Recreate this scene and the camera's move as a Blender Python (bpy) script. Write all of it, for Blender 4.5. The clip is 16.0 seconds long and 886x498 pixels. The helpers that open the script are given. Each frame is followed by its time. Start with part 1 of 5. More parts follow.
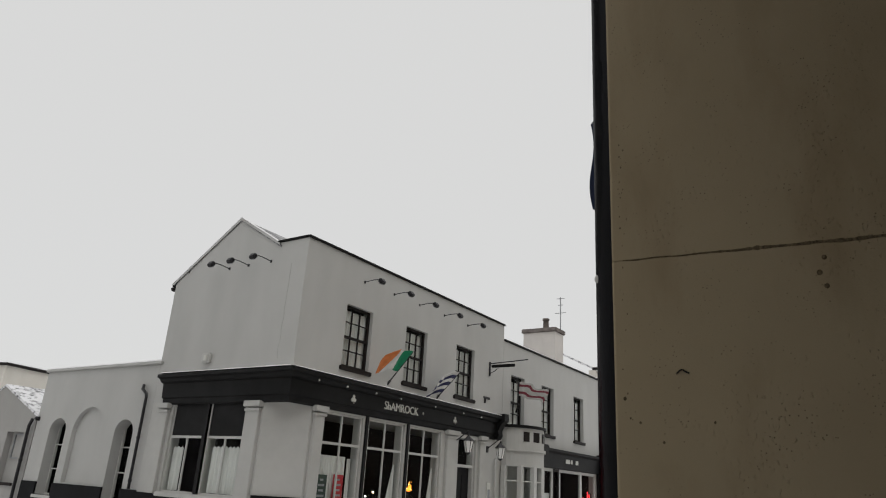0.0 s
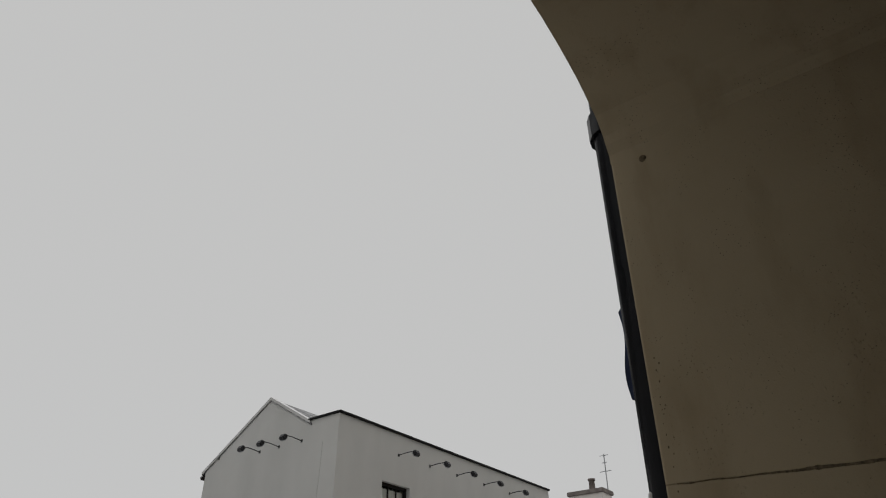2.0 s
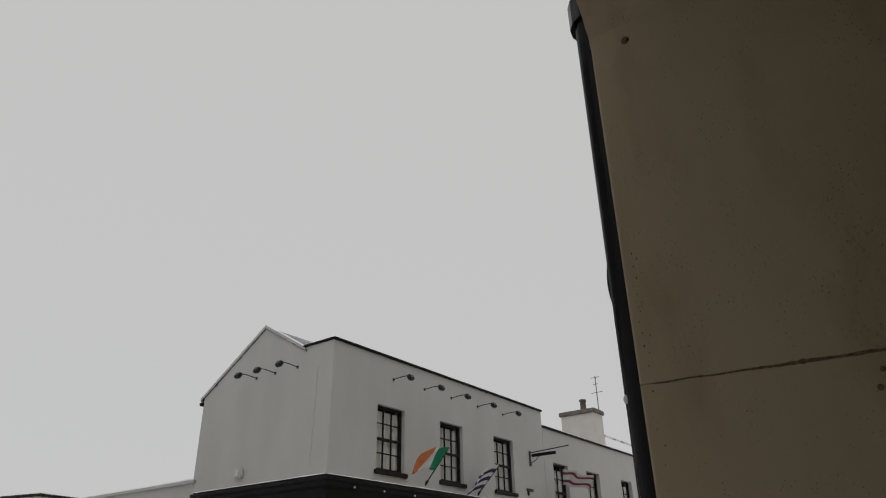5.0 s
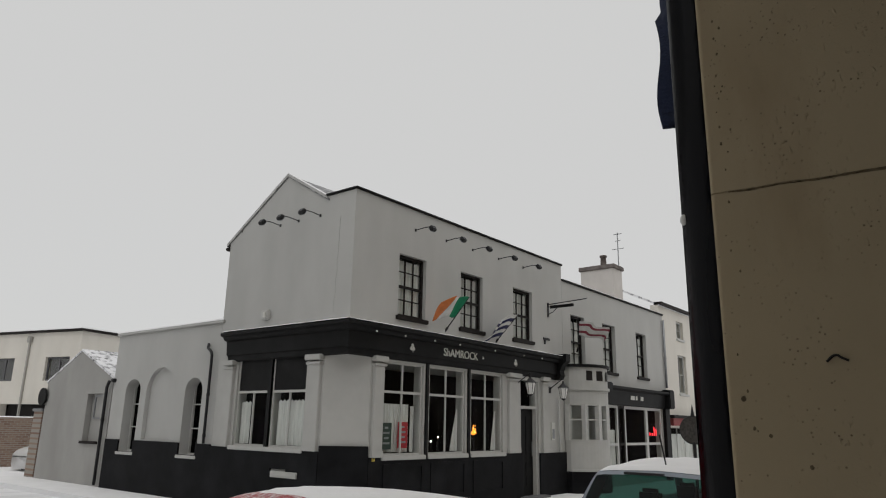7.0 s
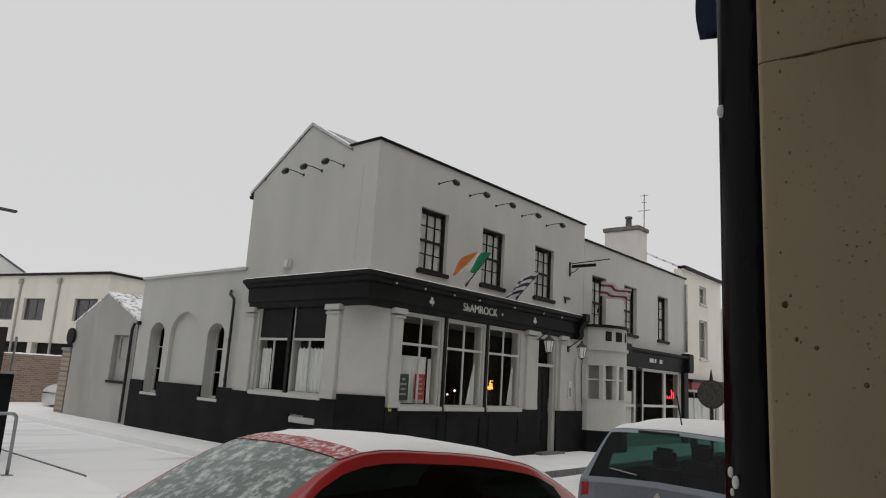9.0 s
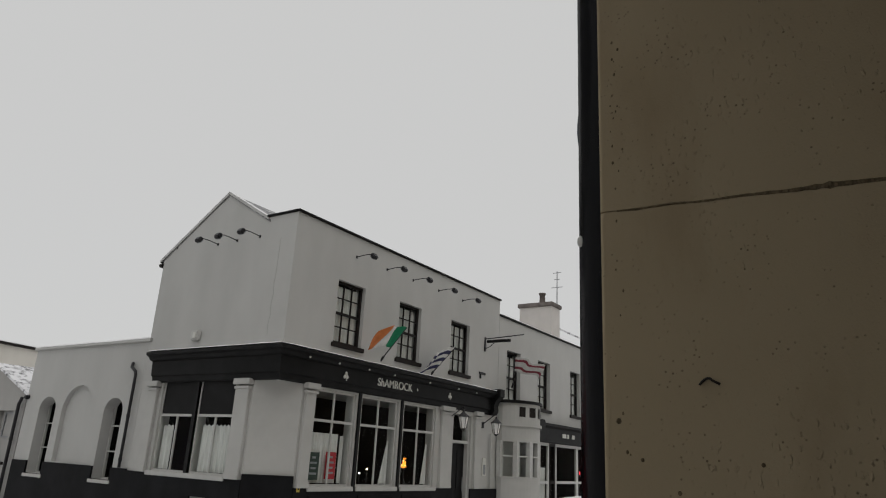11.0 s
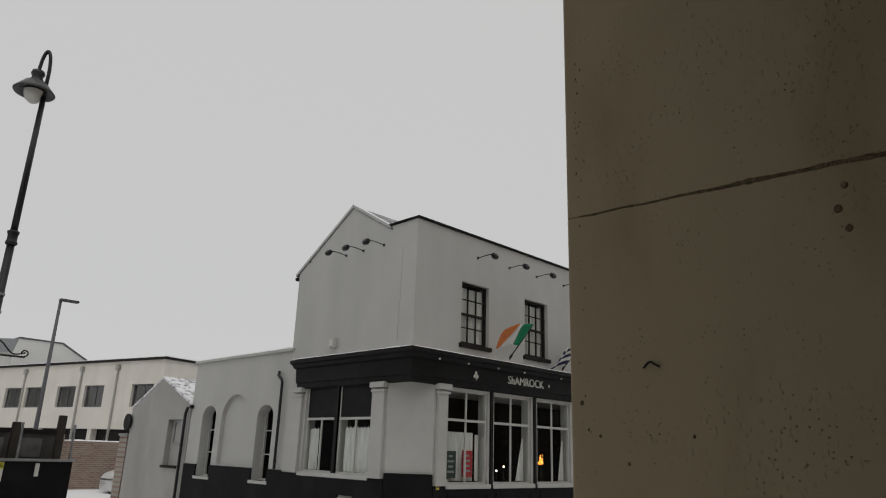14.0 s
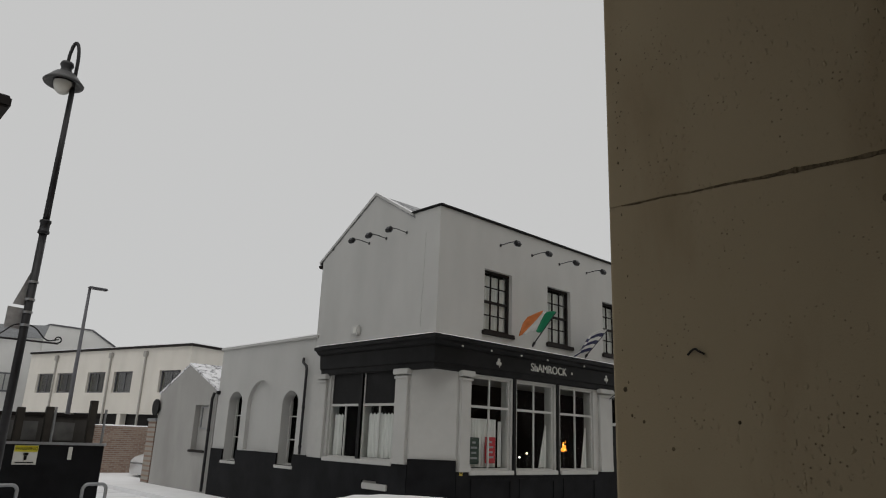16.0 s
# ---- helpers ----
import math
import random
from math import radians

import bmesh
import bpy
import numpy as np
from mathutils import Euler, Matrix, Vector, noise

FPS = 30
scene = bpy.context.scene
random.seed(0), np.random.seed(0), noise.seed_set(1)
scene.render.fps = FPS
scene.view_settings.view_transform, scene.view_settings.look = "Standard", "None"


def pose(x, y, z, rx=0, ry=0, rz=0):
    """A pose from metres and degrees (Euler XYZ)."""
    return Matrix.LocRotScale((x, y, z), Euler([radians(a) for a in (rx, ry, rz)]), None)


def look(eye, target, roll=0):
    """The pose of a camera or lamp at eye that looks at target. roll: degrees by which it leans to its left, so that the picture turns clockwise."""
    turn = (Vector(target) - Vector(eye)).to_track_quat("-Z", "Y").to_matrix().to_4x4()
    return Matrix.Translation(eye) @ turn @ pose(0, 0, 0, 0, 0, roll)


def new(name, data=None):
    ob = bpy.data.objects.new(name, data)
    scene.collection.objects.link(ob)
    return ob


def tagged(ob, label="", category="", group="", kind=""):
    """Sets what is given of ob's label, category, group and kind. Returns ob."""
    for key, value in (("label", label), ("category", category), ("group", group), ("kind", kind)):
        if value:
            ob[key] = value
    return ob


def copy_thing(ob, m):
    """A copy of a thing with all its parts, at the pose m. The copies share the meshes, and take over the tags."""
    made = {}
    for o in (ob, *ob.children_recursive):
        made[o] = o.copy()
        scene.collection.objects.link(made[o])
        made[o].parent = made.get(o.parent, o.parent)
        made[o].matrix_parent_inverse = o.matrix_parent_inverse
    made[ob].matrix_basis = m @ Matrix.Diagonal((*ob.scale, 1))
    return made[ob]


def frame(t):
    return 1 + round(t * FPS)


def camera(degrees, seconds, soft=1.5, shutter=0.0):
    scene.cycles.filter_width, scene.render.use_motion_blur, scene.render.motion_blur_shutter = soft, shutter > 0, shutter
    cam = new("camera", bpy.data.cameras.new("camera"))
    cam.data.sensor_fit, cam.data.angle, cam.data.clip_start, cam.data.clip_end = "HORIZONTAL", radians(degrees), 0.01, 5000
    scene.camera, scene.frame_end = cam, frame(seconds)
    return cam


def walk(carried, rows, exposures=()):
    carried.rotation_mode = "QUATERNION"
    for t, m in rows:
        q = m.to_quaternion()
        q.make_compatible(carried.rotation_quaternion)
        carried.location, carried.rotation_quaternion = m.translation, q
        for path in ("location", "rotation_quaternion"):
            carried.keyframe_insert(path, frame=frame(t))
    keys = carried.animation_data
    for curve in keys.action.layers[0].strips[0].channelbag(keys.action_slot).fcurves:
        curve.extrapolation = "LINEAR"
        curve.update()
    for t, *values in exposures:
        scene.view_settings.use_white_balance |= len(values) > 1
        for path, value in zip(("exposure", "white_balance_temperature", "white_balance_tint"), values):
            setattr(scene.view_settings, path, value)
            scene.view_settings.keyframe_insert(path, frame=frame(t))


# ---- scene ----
cam = camera(65.7, 16.0, soft=1.1)
PATH = [
    (0, (-9.424, -9.804, 1.501), (-7.8671, -8.7363, 2.1623), 3.50),
    (0.5, (-9.406, -9.805, 1.574), (-7.9223, -8.7996, 2.4608), 1.77),
    (1, (-9.441, -9.816, 1.582), (-8.0125, -8.8180, 2.5632), 0.99),
    (1.5, (-9.458, -9.820, 1.591), (-8.0786, -8.8091, 2.6279), 0.14),
    (2, (-9.475, -9.821, 1.594), (-8.1309, -8.7995, 2.6670), -0.02),
    (2.5, (-9.476, -9.817, 1.591), (-8.1117, -8.7900, 2.6329), -0.84),
    (3, (-9.457, -9.804, 1.588), (-8.0621, -8.7370, 2.5454), -1.07),
    (3.5, (-9.449, -9.799, 1.586), (-8.0479, -8.7209, 2.5207), -1.04),
    (4, (-9.447, -9.802, 1.572), (-8.0320, -8.7264, 2.4890), -0.78),
    (6.3, (-9.222, -9.743, 1.621), (-7.7648, -8.6577, 2.4564), -0.33),
    (6.5, (-9.214, -9.704, 1.612), (-7.7481, -8.6021, 2.4105), 0.40),
    (7, (-9.167, -9.669, 1.603), (-7.6590, -8.4541, 2.1029), 1.09),
    (7.5, (-9.101, -9.637, 1.614), (-7.5421, -8.4452, 1.9981), 1.78),
    (8, (-9.089, -9.634, 1.609), (-7.5243, -8.4451, 1.9796), 2.32),
    (8.5, (-9.048, -9.610, 1.608), (-7.4649, -8.4242, 1.9023), 4.02),
    (9, (-9.055, -9.622, 1.561), (-7.5667, -8.3404, 1.9377), 3.42),
    (9.5, (-9.032, -9.612, 1.562), (-7.5478, -8.3464, 2.0045), 4.64),
    (10, (-9.047, -9.595, 1.577), (-7.4850, -8.4512, 2.0791), 3.01),
    (10.2, (-9.069, -9.633, 1.580), (-7.4909, -8.5371, 2.1370), 3.44),
    (12.3, (-9.117, -9.724, 1.599), (-7.5274, -8.6713, 2.2033), 2.94),
    (12.5, (-9.084, -9.731, 1.597), (-7.4871, -8.6855, 2.1931), 3.55),
    (13, (-9.086, -9.787, 1.591), (-7.6259, -8.5657, 2.2037), 1.21),
    (13.5, (-9.114, -9.867, 1.578), (-7.7721, -8.4955, 2.1417), 0.16),
    (14, (-9.099, -9.881, 1.578), (-7.7469, -8.5235, 2.1513), 1.92),
    (14.5, (-9.108, -9.879, 1.577), (-7.7755, -8.4866, 2.1104), 1.55),
    (15, (-9.117, -9.872, 1.576), (-7.8200, -8.4419, 2.0982), 1.75),
    (15.5, (-9.119, -9.872, 1.577), (-7.8145, -8.4519, 2.1079), 1.86),
    (16, (-9.126, -9.874, 1.575), (-7.8107, -8.4664, 2.1110), 2.26),
]
EXPOSURES = [(0, 0.12), (0.5, -0.08), (1.5, -0.22), (4, -0.22), (6.5, -0.16), (7, -0.04), (8, 0.08), (8.5, 0.10), (9, 0.03), (10, -0.14), (12.5, -0.04), (13.5, -0.13), (14.5, -0.18), (16, -0.18)]
walk(cam, [(t, look(eye, target, roll)) for t, eye, target, roll in PATH], EXPOSURES)

# ---- world and light: flat, overcast snow sky ----
world = bpy.data.worlds.new("overcast_sky")
scene.world = world
world.use_nodes = True
wn, wl = world.node_tree.nodes, world.node_tree.links
sky = wn.new("ShaderNodeTexSky")
sky.sky_type, sky.sun_disc = "NISHITA", False
sky.sun_elevation, sky.sun_rotation = radians(28), radians(200)
cloud = wn.new("ShaderNodeMixRGB")
cloud.inputs[0].default_value = 0.97
cloud.inputs[2].default_value = (6.48, 6.47, 6.40, 1)
wl.new(sky.outputs[0], cloud.inputs[1])
wl.new(cloud.outputs[0], wn["Background"].inputs[0])
wn["Background"].inputs[1].default_value = 0.1
sun = new("sun", bpy.data.lights.new("sun", "SUN"))
sun.data.energy, sun.data.angle, sun.data.color = 0.7, radians(60), (1, 0.97, 0.93)
sun.matrix_world = look((-7, -9, 30), (0, 0, 0))

ROAD, PAVE = -0.22, -0.10


# ---- materials ----
def mat(name, col, rough=0.7, var=0.12, scale=6.0, bump=0.15, bscale=60.0, metal=0.0, dirt=None, dscale=1.3, damount=0.5, stretch=1.0, spec=0.4):
    m = bpy.data.materials.new(name)
    m.use_nodes = True
    n, l = m.node_tree.nodes, m.node_tree.links
    p = n["Principled BSDF"]
    p.inputs["Roughness"].default_value, p.inputs["Metallic"].default_value = rough, metal
    p.inputs["Specular IOR Level"].default_value = spec
    tc = n.new("ShaderNodeTexCoord")
    mp = n.new("ShaderNodeMapping")
    mp.inputs["Scale"].default_value = (1, 1, stretch)
    l.new(tc.outputs["Object"], mp.inputs[0])
    a = n.new("ShaderNodeTexNoise")
    a.inputs["Scale"].default_value, a.inputs["Detail"].default_value = scale, 6
    l.new(mp.outputs[0], a.inputs[0])
    r = n.new("ShaderNodeMapRange")
    r.inputs[1].default_value, r.inputs[2].default_value = 0.3, 0.7
    r.inputs[3].default_value, r.inputs[4].default_value = 1 - var, 1 + var
    l.new(a.outputs[0], r.inputs[0])
    mul = n.new("ShaderNodeVectorMath")
    mul.operation = "SCALE"
    mul.inputs[0].default_value = col
    l.new(r.outputs[0], mul.inputs["Scale"])
    out = mul.outputs[0]
    if dirt:
        d = n.new("ShaderNodeTexNoise")
        d.inputs["Scale"].default_value, d.inputs["Detail"].default_value = dscale, 8
        l.new(mp.outputs[0], d.inputs[0])
        dr = n.new("ShaderNodeMapRange")
        dr.inputs[1].default_value, dr.inputs[2].default_value = 0.48, 0.68
        dr.inputs[4].default_value = damount
        l.new(d.outputs[0], dr.inputs[0])
        mx = n.new("ShaderNodeMixRGB")
        l.new(dr.outputs[0], mx.inputs[0])
        l.new(out, mx.inputs[1])
        mx.inputs[2].default_value = (*dirt, 1)
        out = mx.outputs[0]
    l.new(out, p.inputs["Base Color"])
    if bump:
        b = n.new("ShaderNodeTexNoise")
        b.inputs["Scale"].default_value, b.inputs["Detail"].default_value = bscale, 4
        l.new(mp.outputs[0], b.inputs[0])
        bn = n.new("ShaderNodeBump")
        bn.inputs["Strength"].default_value, bn.inputs["Distance"].default_value = bump, 0.02
        l.new(b.outputs[0], bn.inputs["Height"])
        l.new(bn.outputs[0], p.inputs["Normal"])
    return m


def glass(name, col, rough=0.03, alpha=0.035):
    m = bpy.data.materials.new(name)
    m.use_nodes = True
    n, l = m.node_tree.nodes, m.node_tree.links
    n.remove(n["Principled BSDF"])
    g, t, x = (n.new(k) for k in ("ShaderNodeBsdfGlossy", "ShaderNodeBsdfTransparent", "ShaderNodeMixShader"))
    x.inputs[0].default_value = alpha
    g.inputs["Roughness"].default_value = rough
    t.inputs[0].default_value = (*col, 1)
    l.new(t.outputs[0], x.inputs[1])
    l.new(g.outputs[0], x.inputs[2])
    l.new(x.outputs[0], n["Material Output"].inputs[0])
    return m


def glow(name, col, power):
    m = bpy.data.materials.new(name)
    m.use_nodes = True
    p = m.node_tree.nodes["Principled BSDF"]
    p.inputs["Base Color"].default_value = (*col, 1)
    p.inputs["Emission Color"].default_value, p.inputs["Emission Strength"].default_value = (*col, 1), power
    return m


def flecked(name, base, fleck, scale, lo, hi, rough=0.5, bump=0.3):
    """A surface with snow lying on it in patches."""
    m = bpy.data.materials.new(name)
    m.use_nodes = True
    n, l = m.node_tree.nodes, m.node_tree.links
    p = n["Principled BSDF"]
    tc = n.new("ShaderNodeTexCoord")
    a = n.new("ShaderNodeTexNoise")
    a.inputs["Scale"].default_value, a.inputs["Detail"].default_value, a.inputs["Roughness"].default_value = scale, 8, 0.65
    l.new(tc.outputs["Object"], a.inputs[0])
    r = n.new("ShaderNodeMapRange")
    r.inputs[1].default_value, r.inputs[2].default_value = lo, hi
    l.new(a.outputs[0], r.inputs[0])
    mx = n.new("ShaderNodeMixRGB")
    l.new(r.outputs[0], mx.inputs[0])
    mx.inputs[1].default_value, mx.inputs[2].default_value = (*base, 1), (*fleck, 1)
    l.new(mx.outputs[0], p.inputs["Base Color"])
    p.inputs["Roughness"].default_value = rough
    bn = n.new("ShaderNodeBump")
    bn.inputs["Strength"].default_value, bn.inputs["Distance"].default_value = bump, 0.02
    l.new(a.outputs[0], bn.inputs["Height"])
    l.new(bn.outputs[0], p.inputs["Normal"])
    return m


M_SHED = mat("weathered_grey_render", (0.36, 0.355, 0.34), 0.88, 0.08, 1.2, 0.18, 40, dirt=(0.26, 0.255, 0.24), dscale=0.8, damount=0.45, stretch=0.45)
M_RENDER = mat("grey_white_render", (0.465, 0.465, 0.45), 0.85, 0.05, 1.4, 0.12, 45, dirt=(0.40, 0.40, 0.385), dscale=0.9, damount=0.25, stretch=0.45)
M_PANEL = mat("pale_painted_timber", (0.47, 0.47, 0.45), 0.6, 0.05, 3, 0.06, 40, dirt=(0.42, 0.42, 0.40), damount=0.3)
M_BLACK = mat("black_paint", (0.007, 0.007, 0.0072), 0.55, 0.3, 5, 0.12, 50, dirt=(0.018, 0.018, 0.0185), dscale=2, damount=0.5, spec=0.15)
M_PLINTH = mat("black_painted_plinth", (0.0075, 0.0078, 0.009), 0.65, 0.3, 3, 0.2, 30, dirt=(0.017, 0.018, 0.020), dscale=1.2, damount=0.6, spec=0.12)
M_FRAME = mat("white_frame_paint", (0.50, 0.50, 0.48), 0.5, 0.05, 8, 0.05, 60)
# also covers the unseen porch back, side and ceiling, to absorb light there
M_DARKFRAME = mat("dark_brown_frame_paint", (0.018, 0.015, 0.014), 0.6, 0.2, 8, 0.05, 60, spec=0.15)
M_CURTAIN = mat("net_curtain", (0.68, 0.68, 0.66), 0.95, 0.15, 14, 0.3, 60, stretch=0.1)
# dimness of rooms and cabins put into a near-black base colour
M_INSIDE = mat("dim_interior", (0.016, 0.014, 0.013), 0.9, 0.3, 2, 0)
M_IRON = mat("black_cast_iron", (0.010, 0.010, 0.012), 0.45, 0.3, 12, 0.15, 120, dirt=(0.03, 0.03, 0.032), dscale=7, damount=0.4)
M_PIPE = mat("glossy_black_pipe_paint", (0.0025, 0.0027, 0.004), 0.2, 0.4, 9, 0.08, 70, dirt=(0.008, 0.008, 0.010), dscale=10, damount=0.4, stretch=0.3, spec=0.14)
M_SNOW = mat("fresh_snow", (0.81, 0.81, 0.82), 0.9, 0.03, 2, 0.5, 12)
M_SLATE = flecked("slate_under_snow", (0.07, 0.07, 0.08), (0.78, 0.78, 0.8), 5.0, 0.36, 0.50)
M_SLATE_BARE = flecked("slate_with_thin_snow", (0.13, 0.13, 0.135), (0.58, 0.58, 0.6), 7.0, 0.50, 0.68)
M_GREENPANE = glass("window_glass", (0.93, 0.95, 0.94), 0.03, 0.006)
M_FARPANE = glass("sky_lit_window_glass", (0.8, 0.82, 0.82), 0.05, 0.16)
M_TINT = glass("tinted_car_glass", (0.05, 0.07, 0.06), 0.04, 0.014)
M_TEAL = glass("teal_car_glass", (0.20, 0.36, 0.32), 0.04, 0.02)
# cream lifted paler: the haze over the far block is put into the colour
M_CREAM = mat("cream_render", (0.69, 0.66, 0.60), 0.85, 0.05, 1.0, 0.1, 40, dirt=(0.60, 0.57, 0.51), damount=0.4, stretch=0.5)
M_GREY = mat("grey_galvanised_steel", (0.30, 0.31, 0.32), 0.45, 0.15, 9, 0.1, 80, metal=0.6)
M_ALU = mat("dark_grey_window_frame", (0.10, 0.10, 0.11), 0.5, 0.1, 9, 0)


def brick_mat(name):
    m = bpy.data.materials.new(name)
    m.use_nodes = True
    n, l = m.node_tree.nodes, m.node_tree.links
    p = n["Principled BSDF"]
    tc, mp, br = n.new("ShaderNodeTexCoord"), n.new("ShaderNodeMapping"), n.new("ShaderNodeTexBrick")
    mp.inputs["Rotation"].default_value = (radians(90), 0, 0)
    l.new(tc.outputs["Object"], mp.inputs[0])
    l.new(mp.outputs[0], br.inputs[0])
    br.inputs["Color1"].default_value, br.inputs["Color2"].default_value = (0.20, 0.12, 0.09, 1), (0.28, 0.20, 0.15, 1)
    br.inputs["Mortar"].default_value = (0.30, 0.28, 0.25, 1)
    br.inputs["Scale"].default_value, br.inputs["Mortar Size"].default_value = 1.0, 0.010
    br.inputs["Brick Width"].default_value, br.inputs["Row Height"].default_value = 0.225, 0.075
    l.new(br.outputs[0], p.inputs["Base Color"])
    p.inputs["Roughness"].default_value = 0.9
    return m


M_BRICK = brick_mat("weathered_red_brick")


# ---- building blocks ----
def thing(name, label, category, group="", kind="", at=None):
    ob = new(name)
    if at is not None:
        ob.matrix_world = at
    return tagged(ob, label, category, group, kind)


def mesh_of(name, bm, material, smooth=False):
    bmesh.ops.recalc_face_normals(bm, faces=bm.faces[:])
    me = bpy.data.meshes.new(name)
    bm.to_mesh(me)
    bm.free()
    me.materials.append(material)
    if smooth:
        for p in me.polygons:
            p.use_smooth = True
    return me


def part(name, bm, material, parent, label="", smooth=False):
    ob = new(name, mesh_of(name, bm, material, smooth))
    ob.parent = parent
    return tagged(ob, label)


def solid(name, bm, material, label, category, group="", kind="", smooth=False):
    return tagged(new(name, mesh_of(name, bm, material, smooth)), label, category, group, kind)


def box(bm, u0, u1, d0, d1, z0, z1, m=None, bev=0.0):
    vs = bmesh.ops.create_cube(bm, size=1)["verts"]
    for v in vs:
        v.co = Vector(((u0 + u1) / 2 + v.co.x * (u1 - u0), (d0 + d1) / 2 + v.co.y * (d1 - d0), (z0 + z1) / 2 + v.co.z * (z1 - z0)))
    if bev:
        es = list({e for v in vs for e in v.link_edges})
        vs = list({v for f in bmesh.ops.bevel(bm, geom=es, offset=bev, segments=2, affect="EDGES")["faces"] for v in f.verts} | {v for v in vs if v.is_valid})
    if m is not None:
        bmesh.ops.transform(bm, matrix=m, verts=vs)
    return bm


def B(*a, **k):
    return box(bmesh.new(), *a, **k)


def cyl(bm, p, q, r0, r1=None, seg=12):
    p, q = Vector(p), Vector(q)
    vs = bmesh.ops.create_cone(bm, cap_ends=True, segments=seg, radius1=r0, radius2=r0 if r1 is None else r1, depth=(q - p).length)["verts"]
    turn = (q - p).to_track_quat("Z", "Y").to_matrix().to_4x4()
    bmesh.ops.transform(bm, matrix=Matrix.Translation((p + q) / 2) @ turn, verts=vs)
    return bm


def rod(pts, r, seg=8):
    """A round rod swept along points, in one connected skin."""
    pts = [Vector(p) for p in pts]
    bm = bmesh.new()
    rings, side_v = [], None
    for k, p in enumerate(pts):
        a = (p - pts[k - 1]).normalized() if k else (pts[1] - p).normalized()
        b = (pts[k + 1] - p).normalized() if k + 1 < len(pts) else a
        t = (a + b).normalized() if (a + b).length > 1e-4 else a
        if side_v is None:
            side_v = t.orthogonal().normalized()
        side_v = (side_v - t * side_v.dot(t)).normalized()
        up = t.cross(side_v)
        wide = r / max(0.6, a.dot(t))
        rings.append([bm.verts.new(p + (side_v * math.cos(2 * math.pi * j / seg) + up * math.sin(2 * math.pi * j / seg)) * wide) for j in range(seg)])
    for a, b in zip(rings, rings[1:]):
        for j in range(seg):
            bm.faces.new((a[j], a[(j + 1) % seg], b[(j + 1) % seg], b[j]))
    bm.faces.new(rings[0][::-1])
    bm.faces.new(rings[-1])
    return bm


def lathe(profile, seg=20, at=(0, 0, 0)):
    bm = bmesh.new()
    rings = []
    for r, z in profile:
        rings.append([bm.verts.new((at[0] + r * math.cos(2 * math.pi * k / seg), at[1] + r * math.sin(2 * math.pi * k / seg), at[2] + z)) for k in range(seg)])
    for a, b in zip(rings, rings[1:]):
        for k in range(seg):
            bm.faces.new((a[k], a[(k + 1) % seg], b[(k + 1) % seg], b[k]))
    return bm


def prism(outline, d0, d1, m=None):
    """An outline in (u, z), given thickness from d0 to d1."""
    bm = bmesh.new()
    a = [bm.verts.new((u, d0, z)) for u, z in outline]
    b = [bm.verts.new((u, d1, z)) for u, z in outline]
    bm.faces.new(a)
    bm.faces.new(b[::-1])
    for k in range(len(a)):
        j = (k + 1) % len(a)
        bm.faces.new((a[k], b[k], b[j], a[j]))
    if m is not None:
        bmesh.ops.transform(bm, matrix=m, verts=bm.verts[:])
    return bm


def join(*bms):
    out = bmesh.new()
    for b in bms:
        me = bpy.data.meshes.new("tmp")
        b.to_mesh(me)
        b.free()
        out.from_mesh(me)
        bpy.data.meshes.remove(me)
    return out


def wall(u0, u1, z0, z1, holes, thick, m, d0=0.0):
    """A wall with rectangular or round-headed openings (u0, u1, z0, z1, arch rise), from depth d0 inwards."""
    bm = bmesh.new()
    us = sorted({u0, u1, *(h[0] for h in holes), *(h[1] for h in holes)})
    zs = sorted({z0, z1, *(h[2] for h in holes), *(h[3] for h in holes)})
    nu, nz = len(us) - 1, len(zs) - 1
    full = [[not any(h[0] < (us[i] + us[i + 1]) / 2 < h[1] and h[2] < (zs[j] + zs[j + 1]) / 2 < h[3] for h in holes) for j in range(nz)] for i in range(nu)]
    seen = {}

    def vert(i, j, k):
        if (i, j, k) not in seen:
            seen[i, j, k] = bm.verts.new((us[i], d0 - thick * k, zs[j]))
        return seen[i, j, k]

    for i in range(nu):
        for j in range(nz):
            if not full[i][j]:
                continue
            for k in (0, 1):
                bm.faces.new([vert(i, j, k), vert(i + 1, j, k), vert(i + 1, j + 1, k), vert(i, j + 1, k)])
            for (di, dj), (p, q) in (((-1, 0), ((0, 0), (0, 1))), ((1, 0), ((1, 0), (1, 1))), ((0, -1), ((0, 0), (1, 0))), ((0, 1), ((0, 1), (1, 1)))):
                ii, jj = i + di, j + dj
                if not (0 <= ii < nu and 0 <= jj < nz and full[ii][jj]):
                    bm.faces.new([vert(i + p[0], j + p[1], 0), vert(i + q[0], j + q[1], 0), vert(i + q[0], j + q[1], 1), vert(i + p[0], j + p[1], 1)])
    parts = [bm]
    for h in holes:
        if len(h) > 4 and h[4]:
            cu, hw, rise = (h[0] + h[1]) / 2, (h[1] - h[0]) / 2, h[4]
            for s in (-1, 1):
                arc = [(cu + s * hw * math.cos(t), h[3] - rise + rise * math.sin(t)) for t in np.linspace(0, math.pi / 2, 9)]
                parts.append(prism(arc + [(cu + s * hw, h[3])], d0 - thick, d0))
    out = join(*parts)
    bmesh.ops.remove_doubles(out, verts=out.verts[:], dist=0.0005)
    bmesh.ops.transform(out, matrix=m, verts=out.verts[:])
    return out


